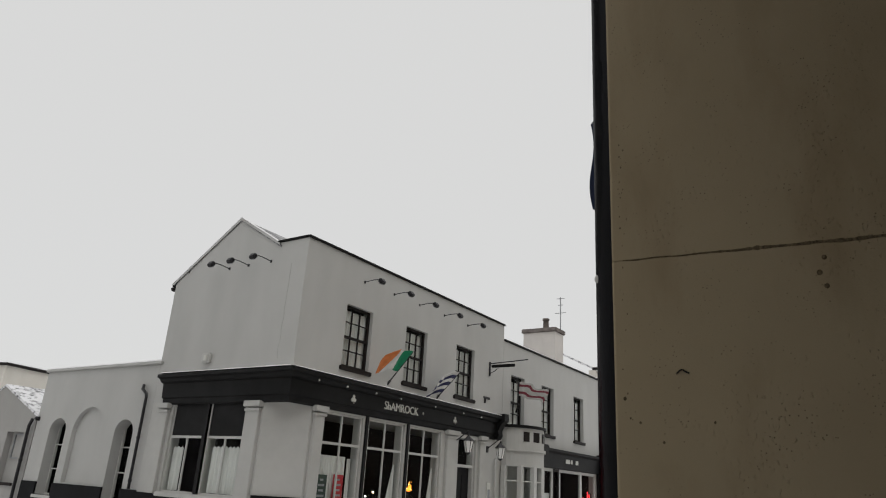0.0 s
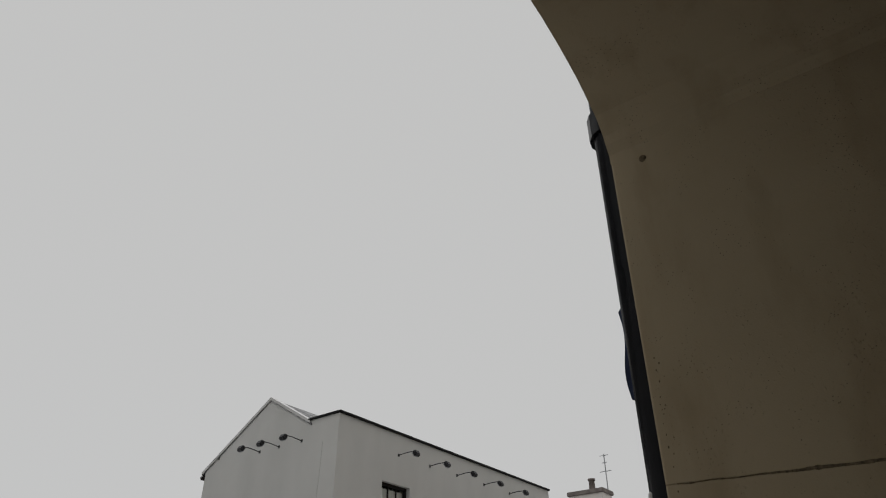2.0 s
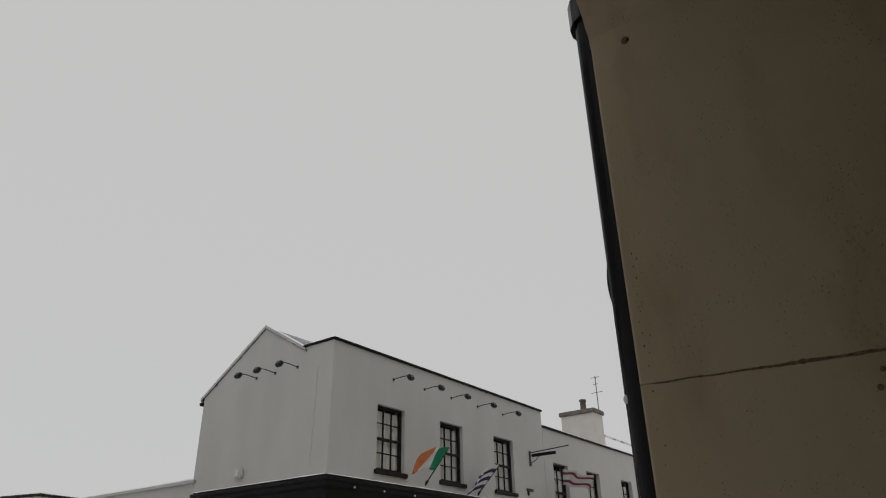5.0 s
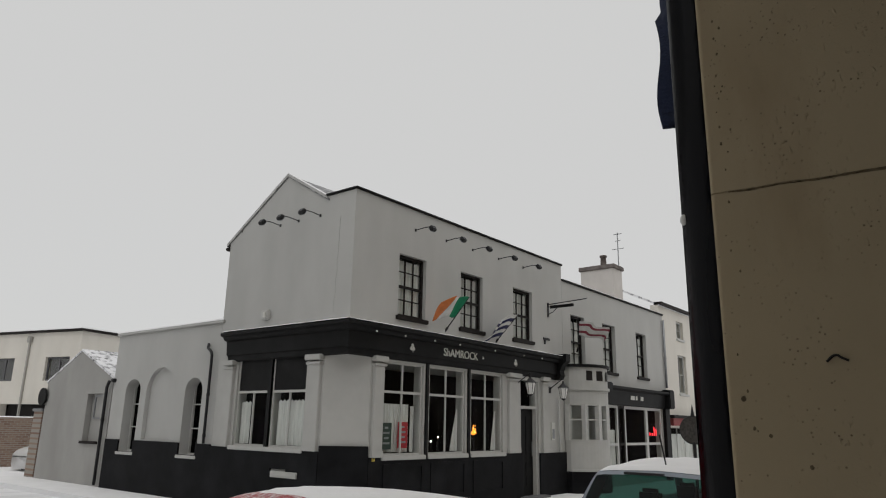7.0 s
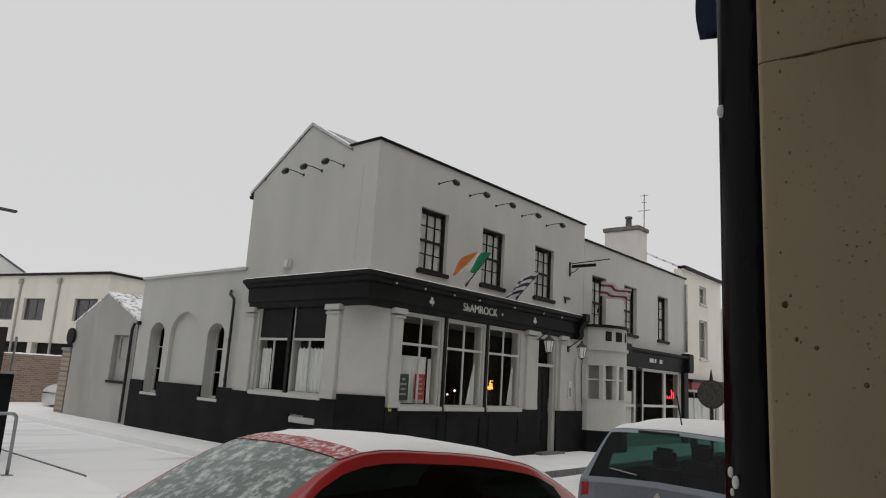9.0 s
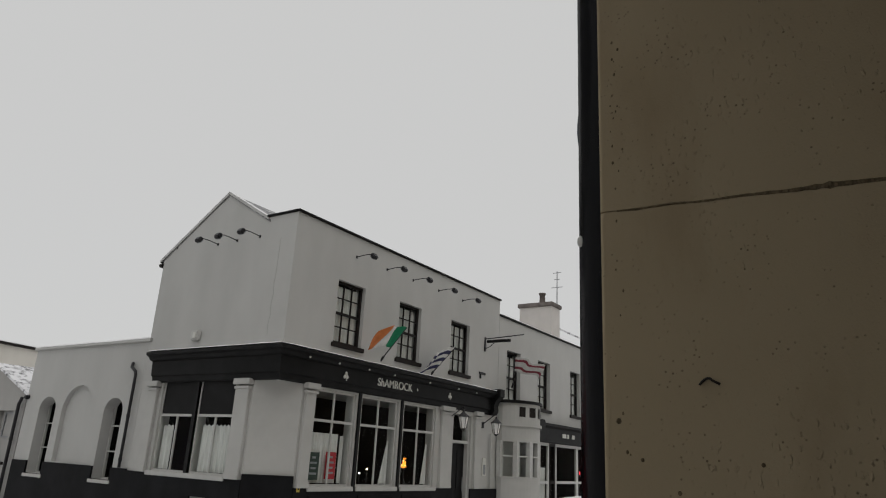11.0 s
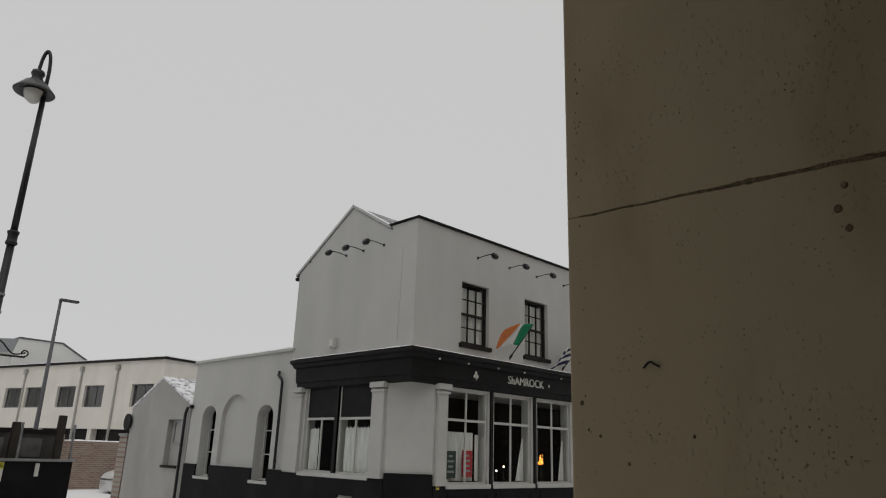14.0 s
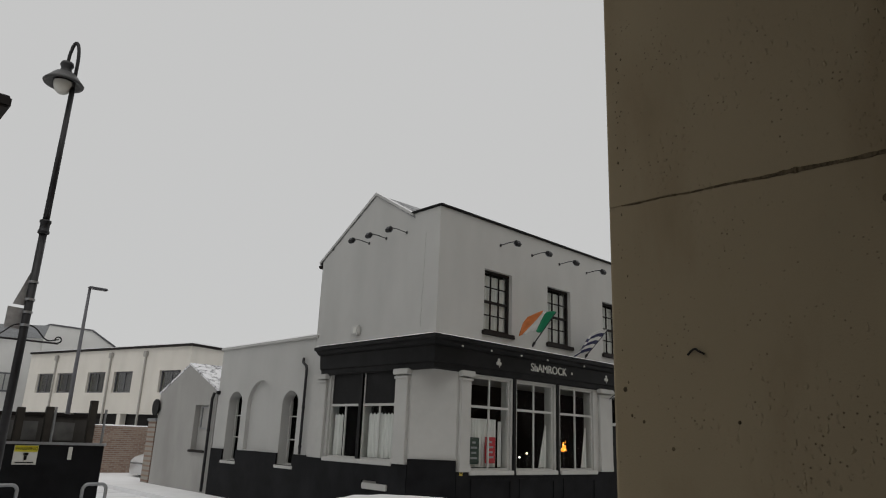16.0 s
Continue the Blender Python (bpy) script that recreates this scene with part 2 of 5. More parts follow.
def side(x, y, right):
    """A wall's own axes: u to the given way, d outwards, z up."""
    r = Vector((*right, 0)).normalized()
    n = Vector((r.y, -r.x, 0))
    return Matrix(((r.x, n.x, 0, x), (r.y, n.y, 0, y), (0, 0, 1, 0), (0, 0, 0, 1)))


FRONT = side(0, 0, (1, 0))                                      # u = x, outwards to -y
GABLE = Matrix(((0, -1, 0, 0), (1, 0, 0, 0), (0, 0, 1, 0), (0, 0, 0, 1)))  # u = y, outwards to -x


def pleats(u0, u1, z0, z1, d, waves, m, depth=0.03, scallop=0.0):
    bm = bmesh.new()
    n = waves * 6
    lo, hi = [], []
    for k in range(n + 1):
        t = k / n
        dd = d + depth * math.sin(2 * math.pi * waves * t) + 0.4 * depth * math.sin(7.3 * t + u0)
        u = u0 + (u1 - u0) * t
        lo.append(bm.verts.new((u, dd, z0)))
        hi.append(bm.verts.new((u, dd * 0.9 + d * 0.1, z1 + scallop * abs(math.sin(math.pi * waves * t)))))
    for k in range(n):
        bm.faces.new((lo[k], lo[k + 1], hi[k + 1], hi[k]))
    bmesh.ops.transform(bm, matrix=m, verts=bm.verts[:])
    return bm


def window(parent, m, u0, u1, z0, z1, cols, rows, frame_m, d=-0.10, fw=0.06, bar=0.022, name="window", sill=None, curtain=None, sill_m=None, mids=(), label="", glass_m=None):
    """A window set in a wall: frame, bars, panes, sill and curtain. mids: heights of wider rails."""
    bm = bmesh.new()
    box(bm, u0, u0 + fw, d - 0.06, d, z0, z1)
    box(bm, u1 - fw, u1, d - 0.06, d, z0, z1)
    box(bm, u0 + fw, u1 - fw, d - 0.06, d, z1 - fw, z1)
    box(bm, u0 + fw, u1 - fw, d - 0.06, d, z0, z0 + fw)
    for z in mids:
        box(bm, u0 + fw, u1 - fw, d - 0.055, d + 0.005, z - max(fw, 0.055) * 0.45, z + max(fw, 0.055) * 0.45)
    bmesh.ops.transform(bm, matrix=m, verts=bm.verts[:])
    w = part(name, bm, frame_m, parent, label)
    iu, iz = (u1 - u0 - 2 * fw) / cols, (z1 - z0 - 2 * fw) / rows
    for k in range(1, cols):
        u = u0 + fw + k * iu
        part("glazing_bar", B(u - bar / 2, u + bar / 2, d - 0.045, d - 0.012, z0 + fw, z1 - fw, m=m), frame_m, w)
    for k in range(1, rows):
        z = z0 + fw + k * iz
        if not any(abs(z - q) < fw for q in mids):
            part("glazing_bar", B(u0 + fw, u1 - fw, d - 0.043, d - 0.014, z - bar / 2, z + bar / 2, m=m), frame_m, w)
    q = bmesh.new()
    q.faces.new([q.verts.new((a, 0, b)) for a, b in ((-iu / 2, -iz / 2), (iu / 2, -iz / 2), (iu / 2, iz / 2), (-iu / 2, iz / 2))])
    pane = mesh_of("pane", q, glass_m or M_GREENPANE)
    for i in range(cols):
        for j in range(rows):
            p = new("pane", pane)
            p.parent, p.visible_shadow = w, False
            tilt = random.uniform(-0.4, 0.4)
            p.matrix_world = m @ pose(u0 + fw + (i + 0.5) * iu, d - 0.035, z0 + fw + (j + 0.5) * iz, tilt, 0, tilt * 0.7)
    if sill:
        part("window_sill", B(u0 - 0.06, u1 + 0.06, d, sill, z0 - 0.09, z0 - 0.002, m=m, bev=0.01), sill_m or frame_m, w)
    if curtain:
        part("curtain", pleats(u0 + fw, u1 - fw, z0 + 0.05, z0 + (z1 - z0) * curtain, d - 0.09, 7, m, 0.018), M_CURTAIN, w)
    return w


def lettering(body, size, m, material, parent, name="lettering", depth=0.012, label=""):
    cu = bpy.data.curves.new("letters", "FONT")
    cu.body, cu.size, cu.extrude, cu.align_x, cu.align_y = body, size, depth, "CENTER", "CENTER"
    tmp = bpy.data.objects.new("letters", cu)
    me = bpy.data.meshes.new_from_object(tmp)
    bpy.data.objects.remove(tmp)
    me.materials.append(material)
    ob = new(name, me)
    ob.parent = parent
    ob.matrix_world = m
    return tagged(ob, label)


def downpipe(pts, r, material, label, brackets=(), group=""):
    t = thing("downpipe", label, "downpipe", group)
    part("pipe", rod(pts, r, 14), material, t, smooth=True)
    for p in brackets:
        part("bracket", cyl(bmesh.new(), (p[0], p[1], p[2] - 0.03), (p[0], p[1], p[2] + 0.03), r * 1.25, seg=14), material, t)
    return t


def snow_strip(u0, u1, d0, d1, z, m, h=0.05, n=40, seed=0):
    """A long uneven cap of snow on a ledge."""
    bm = bmesh.new()
    rnd = random.Random(seed)
    rows = []
    for k in range(n + 1):
        u = u0 + (u1 - u0) * k / n
        e = 0.0 if k in (0, n) else 1.0
        hh = h * e * (0.7 + 0.6 * noise.noise((u * 1.7, seed, 3.1)) + 0.2 * rnd.random())
        rows.append([bm.verts.new((u, a, z + b)) for a, b in ((d0, 0), (d0 + (d1 - d0) * 0.15, hh), (d0 + (d1 - d0) * 0.6, hh * 1.15), (d1 - 0.01, hh * 0.6), (d1, 0))])
    for a, b in zip(rows, rows[1:]):
        for j in range(4):
            bm.faces.new((a[j], b[j], b[j + 1], a[j + 1]))
    bmesh.ops.transform(bm, matrix=m, verts=bm.verts[:])
    return bm


# ---- ground, pavements ----
def ground_mat():
    m = flecked("trodden_snow_road", (0.80, 0.80, 0.81), (0.80, 0.80, 0.81), 1.0, 0.4, 0.6, 0.85, 0.2)
    n, l = m.node_tree.nodes, m.node_tree.links
    p = n["Principled BSDF"]
    tc = n.new("ShaderNodeTexCoord")
    mp = n.new("ShaderNodeMapping")
    mp.inputs["Scale"].default_value = (0.16, 1.1, 1)
    mp.inputs["Rotation"].default_value = (0, 0, radians(-12))
    l.new(tc.outputs["Object"], mp.inputs[0])
    a = n.new("ShaderNodeTexNoise")
    a.inputs["Scale"].default_value, a.inputs["Detail"].default_value = 1.6, 5
    l.new(mp.outputs[0], a.inputs[0])
    r = n.new("ShaderNodeMapRange")
    r.inputs[1].default_value, r.inputs[2].default_value, r.inputs[4].default_value = 0.52, 0.75, 0.75
    l.new(a.outputs[0], r.inputs[0])
    mx = n.new("ShaderNodeMixRGB")
    l.new(r.outputs[0], mx.inputs[0])
    mx.inputs[1].default_value, mx.inputs[2].default_value = (0.77, 0.77, 0.785, 1), (0.50, 0.50, 0.515, 1)
    l.new(mx.outputs[0], p.inputs["Base Color"])
    return m


bm = bmesh.new()
bmesh.ops.create_grid(bm, x_segments=90, y_segments=90, size=15)
for v in bm.verts:
    v.co.z = 0.018 * noise.noise((v.co.x * 0.9, v.co.y * 0.9, 0)) + 0.008 * noise.noise((v.co.x * 3, v.co.y * 3, 5))
rim = [v for v in bm.verts if max(abs(v.co.x), abs(v.co.y)) > 14.99]
for v in rim:
    v.co.z = 0
edges = [e for e in bm.edges if e.is_boundary]
ext = bmesh.ops.extrude_edge_only(bm, edges=edges)["geom"]
for v in ext:
    if isinstance(v, bmesh.types.BMVert):
        v.co.x *= 60
        v.co.y *= 60
bmesh.ops.translate(bm, vec=(0, 0, ROAD), verts=bm.verts[:])
solid("ground", bm, ground_mat(), "snow covered road with trodden grey tracks", "ground", kind="structure", smooth=True)

M_KERB = mat("wet_kerb_stone", (0.16, 0.16, 0.165), 0.7, 0.2, 8, 0.2, 40)


def pavement(name, outline, label):
    ob = solid(name, prism([(x, y) for x, y in outline], ROAD - 0.1, PAVE, Matrix(((1, 0, 0, 0), (0, 0, 1, 0), (0, 1, 0, 0), (0, 0, 0, 1)))), M_SNOW, label, "pavement", kind="structure")
    return ob


pavement("pavement_pub", [(-1.3, 40), (-1.3, -1.0), (-0.9, -1.75), (-0.2, -2.05), (40, -2.05), (40, 1), (1, 1), (1, 40)], "snow covered pavement round the pub corner")
pavement("pavement_near", [(-40, -7.75), (40, -7.75), (40, -12.5), (-40, -12.5)], "snow covered pavement before the arched porch")
pavement("pavement_far_corner", [(-40, -1.9), (-6.6, -1.9), (-5.3, -1.5), (-4.6, -0.6), (-4.4, 1), (-4.4, 12), (-40, 12)], "snow covered pavement at the street corner")
# kerb stones, one by one along the pub's front and the corner opposite
kerb = mesh_of("kerb_stone", box(bmesh.new(), -0.445, 0.445, -0.07, 0.0, ROAD - 0.08, PAVE + 0.006, bev=0.012), M_KERB)
KERBS = thing("kerb", "dark wet kerb stones edging the snowy pavement", "kerb", kind="structure")
for k in range(24):
    o = new("kerb_stone", kerb)
    o.parent, o.matrix_world = KERBS, pose(0.4 + 0.9 * k, -2.052, 0)
for k in range(26):
    o = new("kerb_stone", kerb)
    o.parent, o.matrix_world = KERBS, pose(-9.9 + 0.9 * k, -7.748, 0, 0, 0, 180)
for k in range(14):
    o = new("kerb_stone", kerb)
    o.parent, o.matrix_world = KERBS, pose(-4.398, 1.5 + 0.9 * k, 0, 0, 0, 90)

# ---- the porch that the camera stands in ----
def porch_mat():
    """Old cream masonry paint: gritty, pitted, with drips and dull stains."""
    m = bpy.data.materials.new("old_cream_masonry_paint")
    m.use_nodes = True
    n, l = m.node_tree.nodes, m.node_tree.links
    p = n["Principled BSDF"]
    p.inputs["Roughness"].default_value = 0.8
    p.inputs["Specular IOR Level"].default_value = 0.3
    tc = n.new("ShaderNodeTexCoord")

    def nz(scale, detail, stretch=1.0, rough=0.55):
        mp = n.new("ShaderNodeMapping")
        mp.inputs["Scale"].default_value = (1, 1, stretch)
        l.new(tc.outputs["Object"], mp.inputs[0])
        a = n.new("ShaderNodeTexNoise")
        a.inputs["Scale"].default_value, a.inputs["Detail"].default_value, a.inputs["Roughness"].default_value = scale, detail, rough
        l.new(mp.outputs[0], a.inputs[0])
        return a.outputs[0]

    def rng(src, a, b, c, d):
        r = n.new("ShaderNodeMapRange")
        for k, v in enumerate((a, b, c, d)):
            r.inputs[k + 1].default_value = v
        l.new(src, r.inputs[0])
        return r.outputs[0]

    def mix(f, a, b):
        x = n.new("ShaderNodeMixRGB")
        l.new(f, x.inputs[0])
        for k, v in ((1, a), (2, b)):
            if isinstance(v, tuple):
                x.inputs[k].default_value = (*v, 1)
            else:
                l.new(v, x.inputs[k])
        return x.outputs[0]

    c = mix(rng(nz(2.2, 6), 0.35, 0.7, 0, 1), (0.315, 0.254, 0.163), (0.262, 0.207, 0.128))
    c = mix(rng(nz(9, 7, 0.35), 0.50, 0.72, 0, 0.7), c, (0.205, 0.152, 0.086))
    v = n.new("ShaderNodeTexVoronoi")
    v.inputs["Scale"].default_value = 170
    l.new(tc.outputs["Object"], v.inputs[0])
    sel = rng(nz(14, 4), 0.50, 0.60, 0, 1)
    pit = n.new("ShaderNodeMath")
    pit.operation = "MULTIPLY"
    l.new(rng(v.outputs[0], 0.10, 0.19, 1, 0), pit.inputs[0])
    l.new(sel, pit.inputs[1])
    c = mix(pit.outputs[0], c, (0.14, 0.105, 0.066))
    l.new(c, p.inputs["Base Color"])
    h1, h2 = rng(nz(420, 3), 0.3, 0.7, 0.0, 0.10), nz(45, 3, 0.5)
    add = n.new("ShaderNodeMath")
    add.operation = "MULTIPLY_ADD"
    l.new(h2, add.inputs[0])
    add.inputs[1].default_value = 0.5
    l.new(h1, add.inputs[2])
    blob = n.new("ShaderNodeMath")
    blob.operation = "MULTIPLY_ADD"
    l.new(rng(nz(230, 2, 0.5), 0.62, 0.76, 0, 1.6), blob.inputs[0])
    l.new(rng(nz(7, 3), 0.47, 0.60, 0.1, 1), blob.inputs[1])
    l.new(add.outputs[0], blob.inputs[2])
    sub = n.new("ShaderNodeMath")
    sub.operation = "MULTIPLY_ADD"
    l.new(pit.outputs[0], sub.inputs[0])
    sub.inputs[1].default_value = -2.2
    l.new(blob.outputs[0], sub.inputs[2])
    bn = n.new("ShaderNodeBump")
    bn.inputs["Strength"].default_value, bn.inputs["Distance"].default_value = 0.5, 0.003
    l.new(sub.outputs[0], bn.inputs["Height"])
    l.new(bn.outputs[0], p.inputs["Normal"])
    return m


M_PORCH = porch_mat()
M_STAIN = mat("dark_damp_stain", (0.12, 0.093, 0.058), 0.95, 0.45, 160, 0.6, 220, spec=0.1)
EDGE, JX, HALF, SPRING, RISE = -9.47, -8.5, 0.54, 2.41, 0.235
CX = JX - HALF
# right jamb: two rendered courses with a recessed joint that runs slightly uphill
JOINT, SINK = 1.830, 0.036
FLAT = Matrix(((1, 0, 0, 0), (0, 0, 1, 0), (0, 1, 0, 0), (0, 0, 0, 1)))


def jamb(inset, back, z0, z1):
    """A length of the jamb with a rounded front arris."""
    r = 0.005
    edge = [(JX + r - r * math.cos(a) + inset, EDGE - inset - r + r * math.sin(a)) for a in np.linspace(0, math.pi / 2, 7)]
    return prism([(JX + inset, back)] + edge + [(JX + 0.30, EDGE - inset), (JX + 0.30, back)], z0, z1, FLAT)


bm = join(jamb(0, EDGE - 2.6, PAVE, JOINT - 0.0008), jamb(0, EDGE - 2.6, JOINT + 0.0008, SPRING), jamb(0.0015, EDGE - 2.6, PAVE + 0.01, SPRING - 0.01))
for v in bm.verts:
    if abs(v.co.z - JOINT) < 0.01:
        v.co.z += SINK * (v.co.y - EDGE)
solid("wall_porch_jamb", bm, M_PORCH, "cream painted rendered jamb of an arched porch", "wall", kind="structure")
bm = wall(JX + 0.30, 14.0, PAVE, 8.0, [], 2.5, Matrix.Translation((0, EDGE - 0.065, 0)))
solid("wall_street_front", bm, M_PORCH, "cream rendered street front beside the porch", "wall", kind="structure")
# pier out of view, placed to limit the light that enters the porch
bm = wall(-16, CX - HALF, PAVE, 8.0, [], 0.10, Matrix.Translation((0, EDGE, 0)))
solid("wall_porch_left", bm, M_PORCH, "cream rendered pier on the other side of the porch", "wall", kind="structure")
# arch head: an elliptical vault through the depth of the porch
arc = [(CX + HALF * math.cos(t), SPRING + RISE * math.sin(t)) for t in np.linspace(0, math.pi, 41)]
arc = [(u + 0.006 * noise.noise((k * 0.7, 0, 0)), z + 0.005 * noise.noise((0, k * 0.9, 4))) if 0 < k < 40 else (u, z) for k, (u, z) in enumerate(arc)]
bm = prism(arc + [(CX - HALF, 8.0), (JX + 0.3, 8.0), (JX + 0.3, SPRING)], -2.6, 0.0, Matrix.Translation((0, EDGE, 0)))
solid("ceiling_porch_vault", bm, M_PORCH, "low cream painted arch over the porch", "arch", kind="structure")
# unseen back, side and ceiling, added dark to keep light off the jamb
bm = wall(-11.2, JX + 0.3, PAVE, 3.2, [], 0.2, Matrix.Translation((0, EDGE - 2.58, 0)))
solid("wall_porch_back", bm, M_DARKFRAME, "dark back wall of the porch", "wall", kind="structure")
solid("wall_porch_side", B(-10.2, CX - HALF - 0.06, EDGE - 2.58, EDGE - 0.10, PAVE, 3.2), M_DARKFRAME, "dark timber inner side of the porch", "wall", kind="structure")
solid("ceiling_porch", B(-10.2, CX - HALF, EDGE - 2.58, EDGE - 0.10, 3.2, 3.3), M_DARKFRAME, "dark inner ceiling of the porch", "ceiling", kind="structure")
# floor out of view, coloured dark so that it bounces little light
solid("floor_porch", B(-11.0, JX, EDGE - 2.6, EDGE, PAVE - 0.1, PAVE + 0.05), mat("worn_stone_floor", (0.06, 0.055, 0.05), 0.8, 0.2, 5), "worn stone porch floor", "floor", kind="structure")
# grime along the joint, iron hook, holes and rust marks on the jamb
bm = bmesh.new()
rows = []
for k in range(120):
    y = EDGE - 0.018 - 0.005 * k
    w = 0.0007 + 0.0012 * abs(noise.noise((k * 0.37, 2, 0))) + 0.0024 * max(0.0, min(1.0, (k - 14) / 22)) * (0.5 + 1.1 * abs(noise.noise((k * 0.43, 5, 1))))
    z = JOINT + SINK * (y - EDGE) + 0.0016 * noise.noise((k * 0.15, 0, 9))
    rows.append([bm.verts.new((x, y, z + h)) for x, h in ((JX + 0.004, -w), (JX - 0.0006, -w * 0.8), (JX - 0.0006, w * 0.8), (JX + 0.004, w))])
for a, b in zip(rows, rows[1:]):
    for j in range(3):
        bm.faces.new((a[j], a[j + 1], b[j + 1], b[j]))
solid("joint_grime", bm, M_STAIN, "dark grime along a joint in the porch jamb", "stain", kind="stuff")
hk = [(JX - 0.003, -9.556 - 0.0015 * k, 1.662 + 0.0055 * math.sin(min(k, 7) / 7 * 2.2) - 0.0008 * max(0, k - 6)) for k in range(12)]
solid("wire_hook", rod(hk, 0.0011, 6), M_DARKFRAME, "bent rusty wire hook in the porch jamb", "hook", smooth=True)
for y, z, r in ((-9.485, 1.632, 0.0024), (-9.530, 2.392, 0.007), (-9.535, 1.575, 0.0018), (-9.60, 1.60, 0.0016), (-9.505, 1.60, 0.0016), (-9.742, 1.763, 0.0030), (-9.736, 1.781, 0.0034), (-9.743, 1.800, 0.0030)):
    bm = bmesh.new()
    bmesh.ops.create_icosphere(bm, subdivisions=2, radius=r, matrix=Matrix.Translation((JX, y, z)) @ Matrix.Diagonal((0.35, 1, 1.1, 1)))
    solid("wall_plug_hole", bm, M_STAIN, "small dark plug hole in the porch jamb", "hole", "holes in the porch jamb", smooth=True)

rnd = random.Random(4)
for k in range(26):
    bm = bmesh.new()
    y, z = EDGE - 0.013 - abs(rnd.gauss(0, 0.009)), JOINT + 0.01 + 0.19 * rnd.random() if k < 18 else JOINT - 0.25 * rnd.random()
    bmesh.ops.create_icosphere(bm, subdivisions=1, radius=rnd.uniform(0.0006, 0.0014), matrix=Matrix.Translation((JX, y, z)) @ Matrix.Diagonal((0.4, 1, 1.5, 1)))
    solid("paint_pit", bm, M_STAIN, "tiny dark pit in the jamb's paint beside its edge", "pit", "pits beside the jamb's edge", smooth=True)

PX, PY = -8.357, -9.431
p = downpipe([(PX, PY, PAVE + 0.02), (PX, PY, 7.6)], 0.038, M_PIPE, "glossy black downpipe beside the porch arch", [(PX, PY, 1.15), (PX, PY, 2.62)])
M_CHIP = mat("chipped_white_paint", (0.6, 0.6, 0.58), 0.7)
for a, z, s in ((2.45, 1.495, 0.0042), (2.62, 1.487, 0.005), (2.50, 1.478, 0.003), (2.30, 1.845, 0.006)):
    bm = bmesh.new()
    bmesh.ops.create_icosphere(bm, subdivisions=2, radius=s, matrix=Matrix.Translation((PX + 0.0382 * math.cos(a), PY + 0.0382 * math.sin(a), z)) @ Matrix.Diagonal((0.4, 0.7, 1.2, 1)))
    part("paint_chip", bm, M_CHIP, p, "white paint chip")
# blue banner that hangs from the front, edge-on beyond the pipe
bn = thing("hanging_banner", "dark blue cloth banner hanging beside the downpipe", "banner")
bm = bmesh.new()
rows = []
for k in range(25):
    t = k / 24
    z = 2.15 + 0.42 * t
    rows.append([bm.verts.new((-7.95 + 0.018 * math.sin(9 * s + 5 * t), -9.52 + (0.288 + 0.008 * math.sin(11 * t) - (0.015 if t > 0.6 else 0)) * s, z + (0.05 * s if k == 0 else 0))) for s in np.linspace(0, 1, 9)])
for a, b in zip(rows, rows[1:]):
    for j in range(8):
        bm.faces.new((a[j], a[j + 1], b[j + 1], b[j]))
cl = part("cloth", bm, mat("blue_cloth", (0.008, 0.014, 0.04), 0.85, 0.2, 20, 0.3, 200), bn, smooth=True)
sm = cl.modifiers.new("thick", "SOLIDIFY")
sm.thickness = 0.006
part("bracket_arm", rod([(-7.95, -9.535, 2.572), (-7.95, -9.27, 2.572)], 0.005), M_IRON, bn)

# ---- the pub ----
PUB = thing("pub", "two-storey grey-white rendered corner pub with black fascia", "pub")
H, LEN, DEP, CH = 6.25, 8.39, 4.22, 0.64
UPW = [(1.36, 2.255), (3.53, 4.43), (5.80, 6.735)]
GFW = [(1.04, 2.26), (2.46, 3.76), (3.98, 5.30)]
bm = wall(0, LEN, 2.95, H, [(a, b, 3.84, 5.18) for a, b in UPW], 0.28, FRONT)
part("wall", bm, M_RENDER, PUB)
gab = [(0.28, 2.95), (DEP, 2.95), (DEP, 5.74), (2.21, 7.02), (0.86, 6.23), (0.86, H), (0.28, H)]
part("wall", prism(gab, -0.28, 0, GABLE), M_RENDER, PUB, "gable wall")
part("wall", B(0.28, LEN, 3.9, DEP - 0.005, -0.1, 5.6), M_RENDER, PUB)
part("wall", B(LEN - 0.25, LEN, 0.28, 3.9, -0.1, 6.2), M_RENDER, PUB)
holes = [(a, b, 1.02, 2.86) for a, b in GFW] + [(6.12, 7.0, PAVE, 2.80)]
part("wall", wall(CH, LEN, PAVE, 2.95, holes, 0.28, FRONT), M_PANEL, PUB)
part("wall", wall(CH, DEP, PAVE, 2.95, [(1.16, 2.26, 1.13, 2.95), (2.36, 3.46, 1.13, 2.95)], 0.28, GABLE), M_PANEL, PUB)
s2 = 1 / math.sqrt(2)
CHAM = Matrix(((s2, -s2, 0, 0), (-s2, -s2, 0, CH), (0, 0, 1, 0), (0, 0, 0, 1)))
part("wall", B(0, CH / s2, -0.25, 0, PAVE, 2.95, m=CHAM), M_PANEL, PUB, "chamfered corner wall")
part("soffit", B(0.01, 8.3, 0.01, 4.2, 2.93, 2.949), M_PANEL, PUB)
# black plinth
for m, a, b, zt, hs in ((FRONT, CH, 6.12, 0.99, []), (FRONT, 7.0, LEN, 0.97, []), (GABLE, CH, DEP, 1.09, [(1.55, 2.05, 0.58, 0.72)])):
    part("plinth", wall(a, b, PAVE, zt, hs, 0.05, m, 0.045), M_PLINTH, PUB)
part("plinth", B(-0.02, CH / s2 + 0.02, 0, 0.045, PAVE, 1.20, m=CHAM, bev=0.006), M_PLINTH, PUB)
